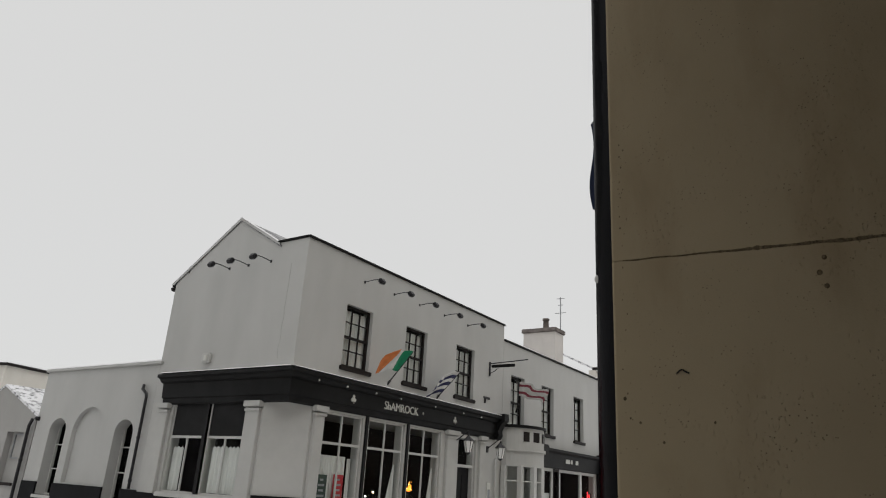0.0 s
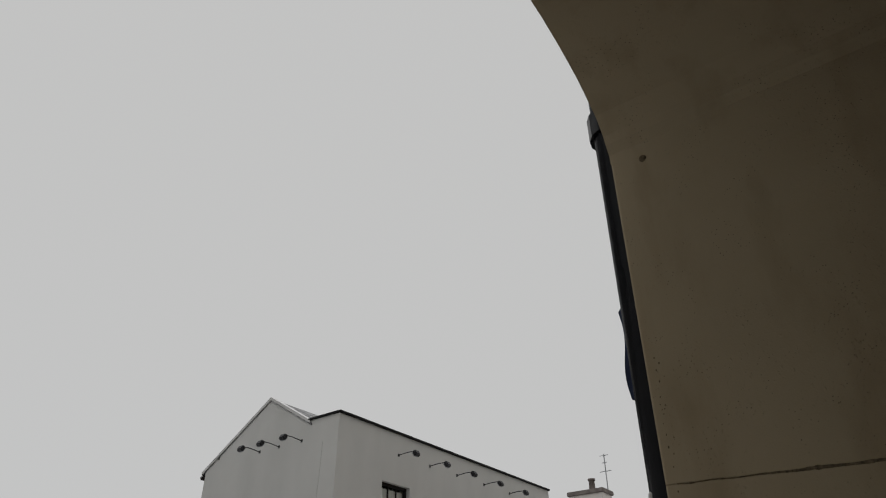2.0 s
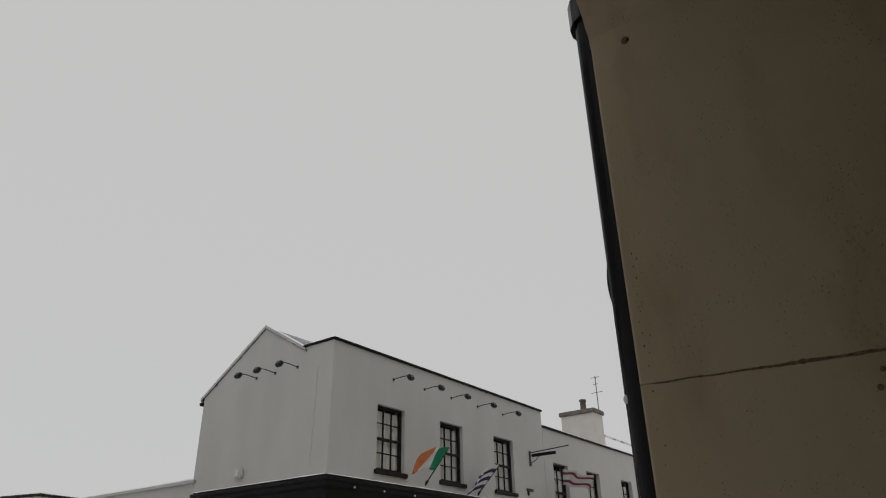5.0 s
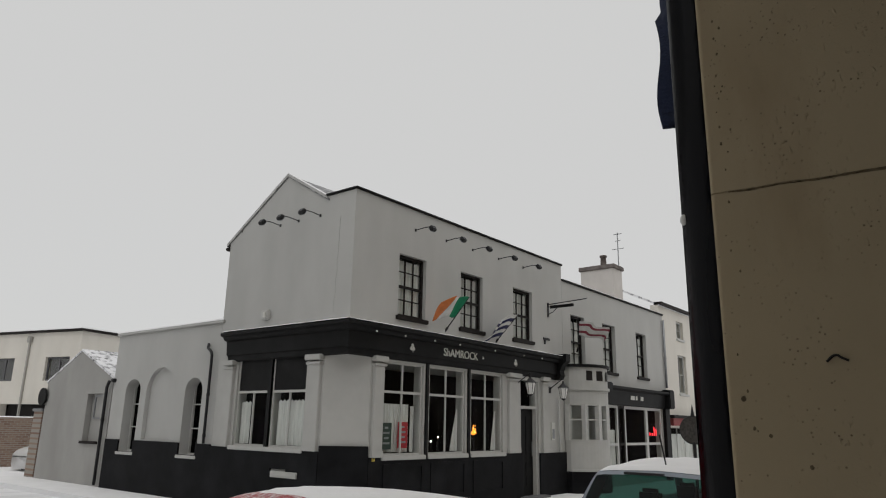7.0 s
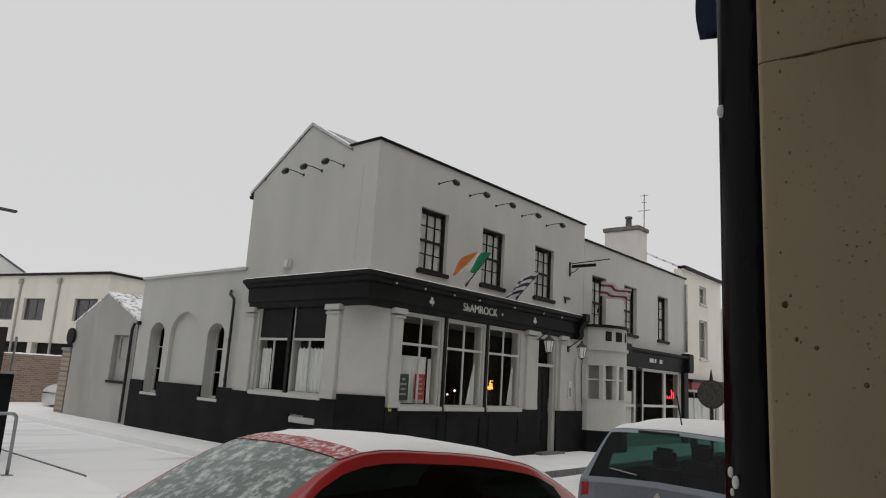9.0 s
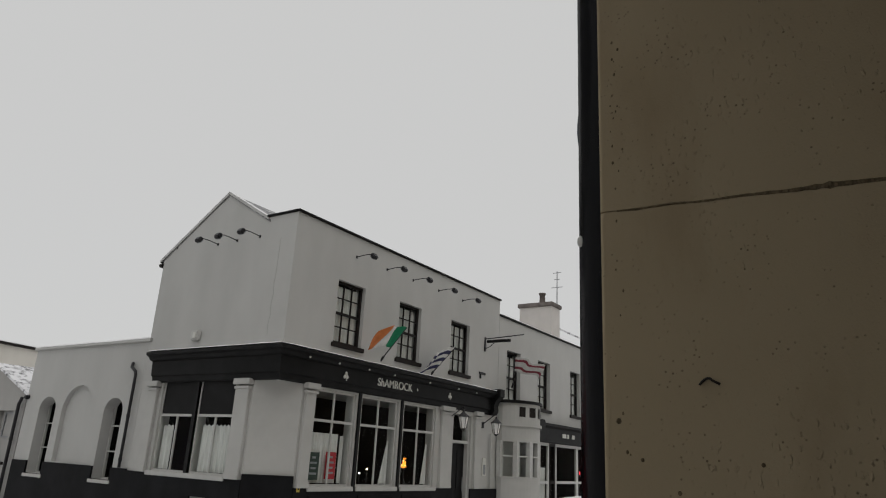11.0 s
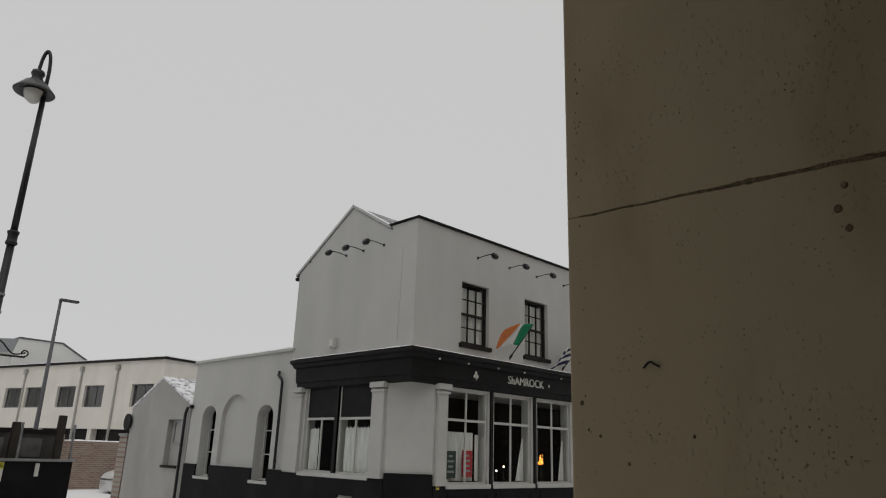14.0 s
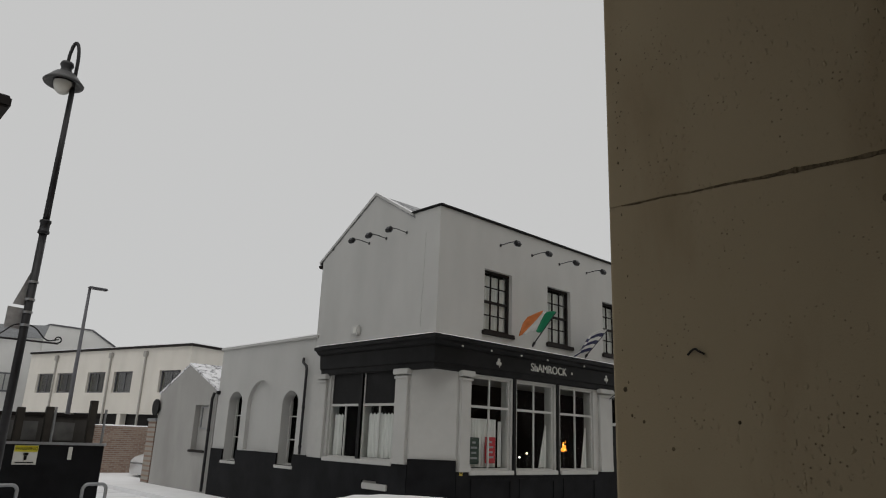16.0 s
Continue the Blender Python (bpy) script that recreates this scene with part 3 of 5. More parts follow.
for a, b in ((1.04, 2.26), (2.50, 3.72), (4.02, 5.26)):
    bm = bmesh.new()
    for u0, u1, z0, z1 in ((a, b, 0.80, 0.86), (a, b, 0.14, 0.20), (a, a + 0.06, 0.20, 0.80), (b - 0.06, b, 0.20, 0.80)):
        box(bm, u0, u1, 0.045, 0.062, z0, z1, m=FRONT)
    part("stall_panel", bm, M_PLINTH, PUB, "raised black stallriser moulding")
part("vent", B(1.18, 1.98, 0.045, 0.085, 0.56, 0.68, m=GABLE, bev=0.01), M_PANEL, PUB, "pale ledge on the plinth")
# fascia and cornice with a moulded profile, mitred round the corner
prof = [(0.02, 2.90), (0.06, 2.93), (0.07, 3.02), (0.11, 3.05), (0.13, 3.34), (0.20, 3.37), (0.24, 3.43), (0.31, 3.46), (0.31, 3.52), (0.02, 3.56)]
for m, end in ((FRONT, 7.84), (GABLE, 3.80)):
    bm = bmesh.new()
    a = [bm.verts.new(m @ Vector((-d, d, z))) for d, z in prof]
    b = [bm.verts.new(m @ Vector((end, d, z))) for d, z in prof]
    bm.faces.new(b)
    for k in range(len(a)):
        j = (k + 1) % len(a)
        bm.faces.new((a[k], a[j], b[j], b[k]))
    part("fascia", bm, M_BLACK, PUB)
part("console_bracket", prism([(0.02, 2.90), (0.16, 2.90), (0.22, 3.02), (0.20, 3.14), (0.28, 3.30), (0.40, 3.40), (0.40, 3.60), (0.02, 3.60)], 7.84, 8.08, Matrix(((0, 1, 0, 0), (-1, 0, 0, 0), (0, 0, 1, 0), (0, 0, 0, 1)))), M_BLACK, PUB)
part("snow_cap", snow_strip(-0.3, 8.05, 0.0, 0.30, 3.545, FRONT, 0.035, 60, 1), M_SNOW, PUB, "thin snow on the cornice")
part("snow_cap", snow_strip(-0.2, 3.78, 0.0, 0.30, 3.545, GABLE, 0.035, 40, 2), M_SNOW, PUB, "thin snow on the cornice")


def pilaster(m, u0, u1, z0):
    bm = bmesh.new()
    box(bm, u0, u1, 0, 0.07, z0, 2.80, bev=0.008)
    box(bm, u0 - 0.03, u1 + 0.03, 0, 0.10, 2.74, 2.79, bev=0.006)
    box(bm, u0 - 0.05, u1 + 0.05, 0, 0.13, 2.82, 2.935, bev=0.012)
    box(bm, u0 - 0.02, u1 + 0.02, 0, 0.09, z0, z0 + 0.12, bev=0.006)
    bmesh.ops.transform(bm, matrix=m, verts=bm.verts[:])
    part("pilaster", bm, M_PANEL, PUB)


pilaster(GABLE, 0.70, 1.06, 1.09)
pilaster(FRONT, 0.70, 0.98, 0.99)
pilaster(FRONT, 5.50, 5.98, 0.99)
pilaster(FRONT, 7.12, 7.42, 0.97)
pilaster(GABLE, 3.56, 3.84, 1.09)
# upper sash windows, dark, with net curtains
for a, b in UPW:
    window(PUB, FRONT, a, b, 3.84, 5.18, 3, 4, M_DARKFRAME, d=-0.09, fw=0.055, sill=0.06, curtain=0.93, mids=(4.49,), label="dark twelve-pane sash window")
# tall ground-floor windows, white, with dark glass heads
for a, b in GFW:
    window(PUB, FRONT, a, b, 1.02, 2.86, 2, 1, M_FRAME, d=-0.05, fw=0.036, bar=0.036, sill=0.07, mids=(2.26,), label="tall white pub window")
for a, b in ((1.16, 2.26), (2.36, 3.46)):
    w = window(PUB, GABLE, a, b, 1.13, 2.95, 2, 1, M_FRAME, d=-0.05, fw=0.036, bar=0.036, sill=0.07, mids=(2.24,), label="tall white pub window")
    part("blind_panel", B(a + 0.06, b - 0.06, -0.075, -0.045, 2.27, 2.945, m=GABLE), M_BLACK, w, "black upper panel")
part("mullion", B(2.26, 2.36, -0.10, 0.01, 1.10, 2.95, m=GABLE), M_BLACK, PUB, "black mullion")
for u in (2.36, 3.87):
    part("mullion", B(u - 0.045, u + 0.045, 0.0, 0.04, 0.99, 2.9, m=FRONT, bev=0.006), M_BLACK, PUB, "black mullion")
# door with a fanlight
door = part("door", B(6.17, 6.95, -0.22, -0.17, PAVE + 0.03, 2.08, m=FRONT), M_BLACK, PUB, "black panelled door")
for z0, z1 in ((0.15, 0.75), (0.95, 1.9)):
    for u in (6.26, 6.60):
        part("panel", B(u, u + 0.26, -0.172, -0.155, z0, z1, m=FRONT, bev=0.008), M_BLACK, door)
part("handle", cyl(bmesh.new(), (6.86, 0.13, 0.9), (6.86, 0.13, 1.25), 0.013), M_GREY, door, "steel pull handle")
bm = B(6.12, 6.17, -0.2, -0.06, PAVE, 2.80)
box(bm, 6.95, 7.0, -0.2, -0.06, PAVE, 2.80)
box(bm, 6.17, 6.95, -0.2, -0.06, 2.08, 2.15)
bmesh.ops.transform(bm, matrix=FRONT, verts=bm.verts[:])
part("door_frame", bm, M_FRAME, PUB)
part("fanlight", B(6.17, 6.95, -0.14, -0.13, 2.15, 2.79, m=FRONT), M_GREENPANE, PUB).visible_shadow = False
part("door_step", B(6.0, 7.1, 0.0, 0.28, PAVE, PAVE + 0.05, m=FRONT, bev=0.01), M_KERB, PUB)
# roofs: parapet coping in front, slates and snow behind
part("coping", B(-0.03, LEN + 0.03, -0.3, 0.05, H, H + 0.05, m=FRONT, bev=0.012), M_BLACK, PUB)
part("coping", B(0.0, 0.90, -0.3, 0.04, H, H + 0.05, m=GABLE, bev=0.012), M_BLACK, PUB)
part("snow_cap", snow_strip(0, LEN, -0.28, 0.0, H + 0.05, FRONT, 0.03, 40, 5), M_SNOW, PUB, "thin snow on the parapet")


def slope(x0, x1, ya, za, yb, zb, th=0.08):
    return prism([(ya, za), (yb, zb), (yb, zb + th), (ya, za + th)], -x1, -x0, Matrix(((0, -1, 0, 0), (1, 0, 0, 0), (0, 0, 1, 0), (0, 0, 0, 1))))


part("roof", slope(-0.02, LEN, 0.80, 6.145, 2.21, 6.975, 0.05), M_SLATE_BARE, PUB)
part("roof", slope(-0.02, LEN, 2.21, 6.975, DEP + 0.10, 5.655, 0.05), M_SLATE_BARE, PUB)
part("verge", prism([(2.21, 6.99), (DEP + 0.10, 5.66), (DEP + 0.10, 5.705), (2.21, 7.045), (0.84, 6.245), (0.84, 6.195)], 0.021, 0.034, GABLE), M_RENDER, PUB)
VERGE_SNOW = [(0.86, 6.262), (2.21, 7.048), (DEP + 0.11, 5.708)]
part("snow_cap", prism([(u, z + 0.016 + 0.004 * noise.noise((u * 3, 2, 0))) for u, z in VERGE_SNOW] + [(u, z) for u, z in VERGE_SNOW[::-1]], -0.10, 0.036, GABLE), M_SNOW, PUB, "thin snow along the verge")
part("gutter_end", B(DEP + 0.005, DEP + 0.12, -0.3, 0.05, 5.55, 5.635, m=GABLE, bev=0.02), M_DARKFRAME, PUB)
part("ridge_vent", cyl(bmesh.new(), (0.02, 3.80, 5.93), (0.02, 3.80, 6.10), 0.03), M_DARKFRAME, PUB)
# rooms: floor, ceiling between storeys, back walls and added linings, coloured near-black to look dim through the glass
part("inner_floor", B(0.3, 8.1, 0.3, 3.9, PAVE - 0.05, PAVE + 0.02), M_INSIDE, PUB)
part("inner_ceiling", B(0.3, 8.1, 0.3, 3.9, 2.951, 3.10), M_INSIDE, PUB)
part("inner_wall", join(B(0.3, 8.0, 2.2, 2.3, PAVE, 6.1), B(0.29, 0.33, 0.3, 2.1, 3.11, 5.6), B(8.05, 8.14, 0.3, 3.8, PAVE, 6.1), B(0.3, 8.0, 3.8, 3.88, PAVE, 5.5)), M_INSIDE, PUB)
# curtains, posters, small lights behind the ground-floor panes
def drape(u0, u1, w0, z0, z1, toward):
    """A curtain drawn to one side: narrow at the top, falling wider below."""
    c = pleats(0, 1, z0, z1, -0.17, 3, Matrix(), 0.012)
    for v in c.verts:
        k = (v.co.z - z0) / (z1 - z0)
        w = (u1 - u0) * (1 - k) + w0 * k
        v.co.x = u0 + v.co.x * w if toward < 0 else u1 - (1 - v.co.x) * w
    bmesh.ops.transform(c, matrix=FRONT, verts=c.verts[:])
    return c


for a, b, w0, tw in ((2.52, 2.66, 0.06, -1), (3.40, 3.68, 0.05, 1), (4.04, 4.16, 0.05, -1), (5.00, 5.22, 0.06, 1)):
    part("curtain", drape(a, b, w0, 1.07, 1.98, tw), M_CURTAIN, PUB, "pale tied curtain")
part("curtain", pleats(1.10, 2.02, 1.07, 2.03, -0.21, 10, FRONT, 0.012), M_CURTAIN, PUB, "pale half curtain")
part("curtain", pleats(2.08, 2.20, 1.07, 2.0, -0.21, 2, FRONT, 0.012), M_CURTAIN, PUB, "pale half curtain")
for a, b, z1 in ((1.22, 2.14, 2.04), (3.08, 3.42, 2.02)):
    part("curtain", pleats(a, b, 1.17, z1, -0.15, max(3, int((b - a) * 9)), GABLE, 0.02, 0.05), M_CURTAIN, PUB, "pale scalloped half curtain")
for u, c, z0 in ((1.13, (0.03, 0.05, 0.04), 1.13), (1.62, (0.42, 0.03, 0.04), 1.15)):
    q = part("poster", B(u, u + 0.30, -0.128, -0.12, z0, z0 + 0.52, m=FRONT), mat("printed_poster", c, 0.5, 0.1, 8, 0), PUB, "red poster in the window" if c[0] > 0.2 else "dark green poster in the window")
    for k, wd in enumerate((0.2, 0.14, 0.18, 0.1)):
        part("print_bar", B(u + 0.15 - wd / 2, u + 0.15 + wd / 2, -0.119, -0.117, z0 + 0.1 + 0.1 * k, z0 + 0.14 + 0.1 * k, m=FRONT), M_GREY, q)
M_FLAME = glow("orange_lamp_glow", (1.0, 0.33, 0.03), 1.7)
lampw = thing("window_lamp", "small glowing orange flame lamp behind the pub window", "lamp")
for du, dz, r in ((0, -0.03, 0.05), (0.06, 0.03, 0.03), (0.0, 0.11, 0.022), (-0.02, 0.05, 0.02), (-0.07, -0.05, 0.024), (0.09, -0.04, 0.022), (0.075, 0.13, 0.014)):
    bm = bmesh.new()
    bmesh.ops.create_icosphere(bm, subdivisions=2, radius=r, matrix=Matrix.Translation((4.66 + du, 0.42, 1.50 + dz)) @ Matrix.Diagonal((1, 0.5, 1.5, 1)))
    part("flame", bm, M_FLAME, lampw, smooth=True)
part("stand", cyl(bmesh.new(), (4.66, 0.42, 1.06), (4.66, 0.42, 1.46), 0.02), M_IRON, lampw)
for k in range(3):
    bm = bmesh.new()
    bmesh.ops.create_icosphere(bm, subdivisions=2, radius=0.018, matrix=Matrix.Translation((4.60 + 0.06 * k, 0.43, 1.47 + 0.10 * (k % 2))))
    part("bulb", bm, glow("pale_bulb_glow", (1.0, 0.7, 0.3), 4) if k == 0 else bpy.data.materials["pale_bulb_glow"], lampw, smooth=True)
part("base", cyl(bmesh.new(), (4.66, 0.42, 1.03), (4.66, 0.42, 1.07), 0.08), M_IRON, lampw)
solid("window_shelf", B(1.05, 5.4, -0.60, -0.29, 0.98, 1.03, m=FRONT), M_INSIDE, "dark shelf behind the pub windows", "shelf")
for x, z, c, pw in ((3.28, 1.36, (1.0, 0.75, 0.5), 5), (3.03, 1.27, (1, 0.95, 0.9), 3), (4.28, 1.20, (1.0, 0.12, 0.05), 3)):
    bm = bmesh.new()
    bmesh.ops.create_icosphere(bm, subdivisions=2, radius=0.022, matrix=Matrix.Translation((x, 0.40, z)))
    li = thing("tea_light", "small bright light behind the pub window", "light", "small lights in the pub window")
    part("bulb", bm, glow("small_warm_light", c, pw), li, smooth=True)
    part("holder", cyl(bmesh.new(), (x, 0.40, 1.03), (x, 0.40, z - 0.015), 0.012), M_IRON, li)
# sign lettering and white emblems on the fascia
M_LETTER = mat("off_white_sign_paint", (0.62, 0.62, 0.58), 0.6, 0.05, 10, 0)
def on_front(u, z, d=0.125, tilt=0.0):
    return Matrix.Translation((u, -d, z)) @ pose(0, 0, 0, 90 - 4 + tilt, 0, 0)


lettering("ShAMROCK", 0.25, on_front(3.42, 3.19), M_LETTER, PUB, label="off-white sign letters")
for u in (1.72, 4.28, 5.70):
    q = bmesh.new()
    s = 0.4 if u == 4.28 else 1.0
    for a in (90, 210, 330):
        bmesh.ops.create_uvsphere(q, u_segments=12, v_segments=6, radius=0.042 * s, matrix=Matrix.Translation((u + 0.045 * s * math.cos(radians(a)), -0.128, 3.19 + 0.045 * s * math.sin(radians(a)))) @ Matrix.Diagonal((1, 0.3, 1, 1)))
    cyl(q, (u, -0.128, 3.18), (u + 0.02 * s, -0.128, 3.19 - 0.10 * s), 0.008 * s)
    part("emblem", q, M_LETTER, PUB, "small white leaf emblem", True)
for u in (0.5, 1.35, 2.3, 3.2, 4.6, 5.9, 6.8):
    bm = bmesh.new()
    bmesh.ops.create_icosphere(bm, subdivisions=2, radius=0.022, matrix=Matrix.Translation((u, -0.255, 3.385)))
    part("cap_light", bm, M_LETTER, PUB, "tiny white fairy light", True)
part("notice", B(7.62, 7.80, 0.0, 0.03, 1.30, 1.75, m=FRONT), M_LETTER, PUB, "white framed menu notice")
part("notice_print", B(7.65, 7.77, 0.03, 0.034, 1.33, 1.58, m=FRONT), M_GREY, PUB)
bx = thing("gas_marker", "small yellow marker plate on the black plinth", "plate")
part("plate", B(0.72, 0.80, 0.045, 0.055, 0.92, 1.06, m=FRONT), mat("yellow_plate", (0.55, 0.42, 0.08), 0.5), bx)
part("print_bar", B(0.74, 0.78, 0.055, 0.058, 0.96, 1.02, m=FRONT), M_BLACK, bx)
al = thing("alarm_box", "small white alarm box on the gable", "alarm box")
part("case", B(2.46, 2.70, 0.0, 0.10, 3.76, 3.97, m=GABLE, bev=0.02), M_FRAME, al)
part("lens", B(2.50, 2.60, 0.10, 0.12, 3.80, 3.92, m=GABLE, bev=0.008), M_LETTER, al)
# hairline crack down the gable render
ck = [(-0.002, 0.42 + 0.03 * noise.noise((k * 0.5, 7, 0)) + 0.003 * k, 5.75 - 0.105 * k) for k in range(20)]
part("crack", rod(ck, 0.004, 4), mat("crack_filler", (0.38, 0.38, 0.36), 0.9), PUB)


# ---- floodlights on swan arms ----
def floodlight():
    t = thing("floodlight", "small black floodlight on an arm over the pub wall", "floodlight", "floodlights along the pub eaves")
    part("wall_plate", B(-0.022, 0.022, 0, 0.015, -0.03, 0.03), M_IRON, t)
    part("arm", rod([(0, 0.01, 0), (0, 0.26, 0.02), (0, 0.46, 0.01)], 0.010), M_IRON, t)
    h = part("head", box(bmesh.new(), -0.08, 0.08, -0.045, 0.045, -0.065, 0.06, Matrix.Translation((0, 0.50, -0.04)) @ pose(0, 0, 0, 35, 0, 0), bev=0.02), M_IRON, t)
    part("lens", box(bmesh.new(), -0.062, 0.062, -0.057, -0.043, -0.05, 0.045, Matrix.Translation((0, 0.50, -0.04)) @ pose(0, 0, 0, 35, 0, 0)), M_GREY, h)
    return t


fl = floodlight()
spots = [pose(u, 0, 5.80, 0, 0, 180) for u in (1.85, 2.95, 3.99, 5.12, 6.30)] + [GABLE @ Matrix.Translation((u, 0, 5.86)) for u in (2.37, 1.75, 1.05)]
fl.matrix_world = spots[0]
for s in spots[1:]:
    copy_thing(fl, s)


# ---- flags, lanterns, sign bracket ----
def flag(base, tip, w, h, stripes, label, sag=0.25, turn=0.0, name="flag", along=False):
    """A flag on a pole that leans out from the wall; stripes: colours from the pole outwards."""
    t = thing(name, label, "flag", "flags on the pub front")
    base, tip = Vector(base), Vector(tip)
    pole = part("pole", rod([base, tip], 0.014), M_IRON, t)
    part("socket", cyl(bmesh.new(), base + Vector((0, 0.03, -0.03)), base + (tip - base) * 0.1, 0.028), M_IRON, t)
    axis = (tip - base).normalized()
    fly = Vector((math.cos(radians(turn)), math.sin(radians(turn)), 0))
    n = len(stripes)
    for k, m in enumerate(stripes):
        bm = bmesh.new()
        grid = []
        for i in range(9):
            s = (k + i / 8) / n
            row = []
            for j in range(9):
                v = j / 8
                if along:
                    s2_, v2 = v, (k + i / 8) / n
                else:
                    s2_, v2 = s, v
                p = tip - axis * (h * v2) + fly * (w * s2_) + Vector((0, 0, -sag * s2_ * s2_ - sag * 0.3 * s2_))
                p += Vector((0.05, -0.09, 0.045)) * math.sin(9 * s2_ + 3 * v2 + turn) * (0.25 + 0.75 * s2_) * min(1.0, s2_ * 5)
                row.append(bm.verts.new(p))
            grid.append(row)
        for a, b in zip(grid, grid[1:]):
            for j in range(8):
                bm.faces.new((a[j], a[j + 1], b[j + 1], b[j]))
        c = part("cloth_stripe", bm, m, t, smooth=True)
        so = c.modifiers.new("thick", "SOLIDIFY")
        so.thickness = 0.004
    return t


def cloth(name, c):
    return mat(name, c, 0.85, 0.12, 9, 0.2, 150)


C_GREEN, C_WHITE, C_ORANGE = cloth("green_flag_cloth", (0.0, 0.20, 0.09)), cloth("white_flag_cloth", (0.62, 0.62, 0.60)), cloth("orange_flag_cloth", (0.62, 0.19, 0.05))
C_NAVY, C_RED = cloth("navy_flag_cloth", (0.018, 0.02, 0.07)), cloth("dull_red_flag_cloth", (0.25, 0.05, 0.07))
flag((2.98, 0.0, 3.70), (3.30, -0.42, 4.48), 1.12, 0.58, [C_GREEN, C_WHITE, C_ORANGE], "green white and orange flag on a wall pole", 0.20, 190)
flag((5.00, 0.0, 3.66), (5.38, -0.42, 4.36), 0.80, 0.72, [C_WHITE, C_NAVY, C_WHITE, C_NAVY, C_WHITE, C_NAVY], "white and navy striped flag drooping from a pole", 0.22, 180, along=True)
flag((9.32, 0.0, 3.85), (8.66, -0.40, 4.62), 0.78, 0.52, [C_WHITE, C_RED, C_WHITE, C_WHITE, C_RED, C_WHITE], "white and dull red striped flag on a wall pole", 0.16, -52, along=True)


M_PANES = mat("frosted_lantern_panes", (0.8, 0.8, 0.78), 0.4, 0.05, 10, 0)


def lantern(x, z, d=0.42):
    t = thing("wall_lantern", "black six-sided wall lantern with white panes", "lantern", "lanterns beside the pub door")
    y = -d
    part("arm", rod([(x, 0.0, z + 0.05), (x, -d * 0.6, z + 0.22), (x, y, z + 0.33)], 0.013), M_IRON, t)
    part("wall_plate", B(x - 0.05, x + 0.05, 0, 0.02, z - 0.05, z + 0.12, m=FRONT), M_IRON, t)
    part("roof", lathe([(0.0, 0.27), (0.02, 0.26), (0.03, 0.20), (0.14, 0.10), (0.15, 0.08), (0.0, 0.08)], 6, (x, y, z)), M_IRON, t)
    part("glass", lathe([(0.0, 0.08), (0.125, 0.08), (0.07, -0.20), (0.0, -0.20)], 6, (x, y, z)), M_PANES, t, "frosted white panes")
    for k in range(6):
        a = 2 * math.pi * k / 6
        part("rib", rod([(x + 0.128 * math.cos(a), y + 0.128 * math.sin(a), z + 0.08), (x + 0.073 * math.cos(a), y + 0.073 * math.sin(a), z - 0.20)], 0.007, 5), M_IRON, t)
    part("finial", lathe([(0.0, -0.26), (0.03, -0.24), (0.075, -0.20), (0.0, -0.2)], 8, (x, y, z)), M_IRON, t)


lantern(5.92, 2.62)
lantern(7.60, 2.58)
downpipe([(7.98, -0.06, 2.4), (7.98, -0.06, 0.99)], 0.022, M_PANEL, "thin pale pipe on the pub wall")
sb = thing("sign_bracket", "black wrought iron sign bracket on the pub wall", "bracket")
part("bar", rod([(7.58, 0, 4.97), (7.62, -1.20, 5.04)], 0.014), M_IRON, sb)
part("hanging_board", B(7.575, 7.635, 0.06, 0.80, 4.86, 4.94, m=FRONT, bev=0.01), M_BLACK, sb, "narrow black board")
part("wall_plate", B(7.55, 7.61, 0, 0.03, 4.62, 5.02, m=FRONT), M_IRON, sb)
part("scroll", rod([(7.58 + 0.003 * k, -0.03 - 0.028 * k, 4.68 + 0.018 * k + 0.012 * math.sin(k)) for k in range(10)], 0.010), M_IRON, sb)
pl = thing("wall_plaque", "small dark plaque on the pub wall", "plaque")
part("plate", B(7.30, 7.62, 0, 0.03, 3.96, 4.02, m=FRONT), M_IRON, pl)
part("bracket", B(7.34, 7.36, 0, 0.05, 3.84, 3.96, m=FRONT), M_IRON, pl)

# ---- annexe and shed along the side street ----
AN = thing("annexe", "single-storey grey-white annexe with arched windows and snowy coping", "annexe")
A0, A1, AH = 4.226, 9.02, 3.82
wins = [(7.58, 8.33, 0.84, 2.64, 0.30), (4.78, 5.50, 0.86, 2.60, 0.30)]
blind = (5.95, 7.28, 1.15, 2.90, 0.62)
part("wall", wall(A0, A1, PAVE, AH, wins + [blind], 0.30, GABLE), M_RENDER, AN)
part("niche", B(5.8, 7.4, -0.30, -0.10, 1.0, 3.0, m=GABLE), M_RENDER, AN, "blind arch recess")
part("wall", B(0.31, 5, A0 + 0.003, A0 + 0.2, PAVE, AH), M_RENDER, AN)
part("wall", B(0.31, 5, A1 - 0.25, A1 - 0.003, PAVE, AH - 0.003), M_RENDER, AN)
# added linings hide the pale inner walls; their near-black colour stands for dimness
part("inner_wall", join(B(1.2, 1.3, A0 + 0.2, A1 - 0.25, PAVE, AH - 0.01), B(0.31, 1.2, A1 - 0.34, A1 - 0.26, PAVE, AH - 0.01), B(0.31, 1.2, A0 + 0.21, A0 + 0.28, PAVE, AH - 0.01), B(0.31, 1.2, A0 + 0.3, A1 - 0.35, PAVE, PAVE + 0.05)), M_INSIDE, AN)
part("plinth", wall(A0, A1, PAVE, 1.12, [(w[0], w[1], w[2], 1.12) for w in wins], 0.05, GABLE, 0.04), M_PLINTH, AN)
part("roof", B(0, 5, A0, A1, AH, AH + 0.06), M_SLATE, AN)
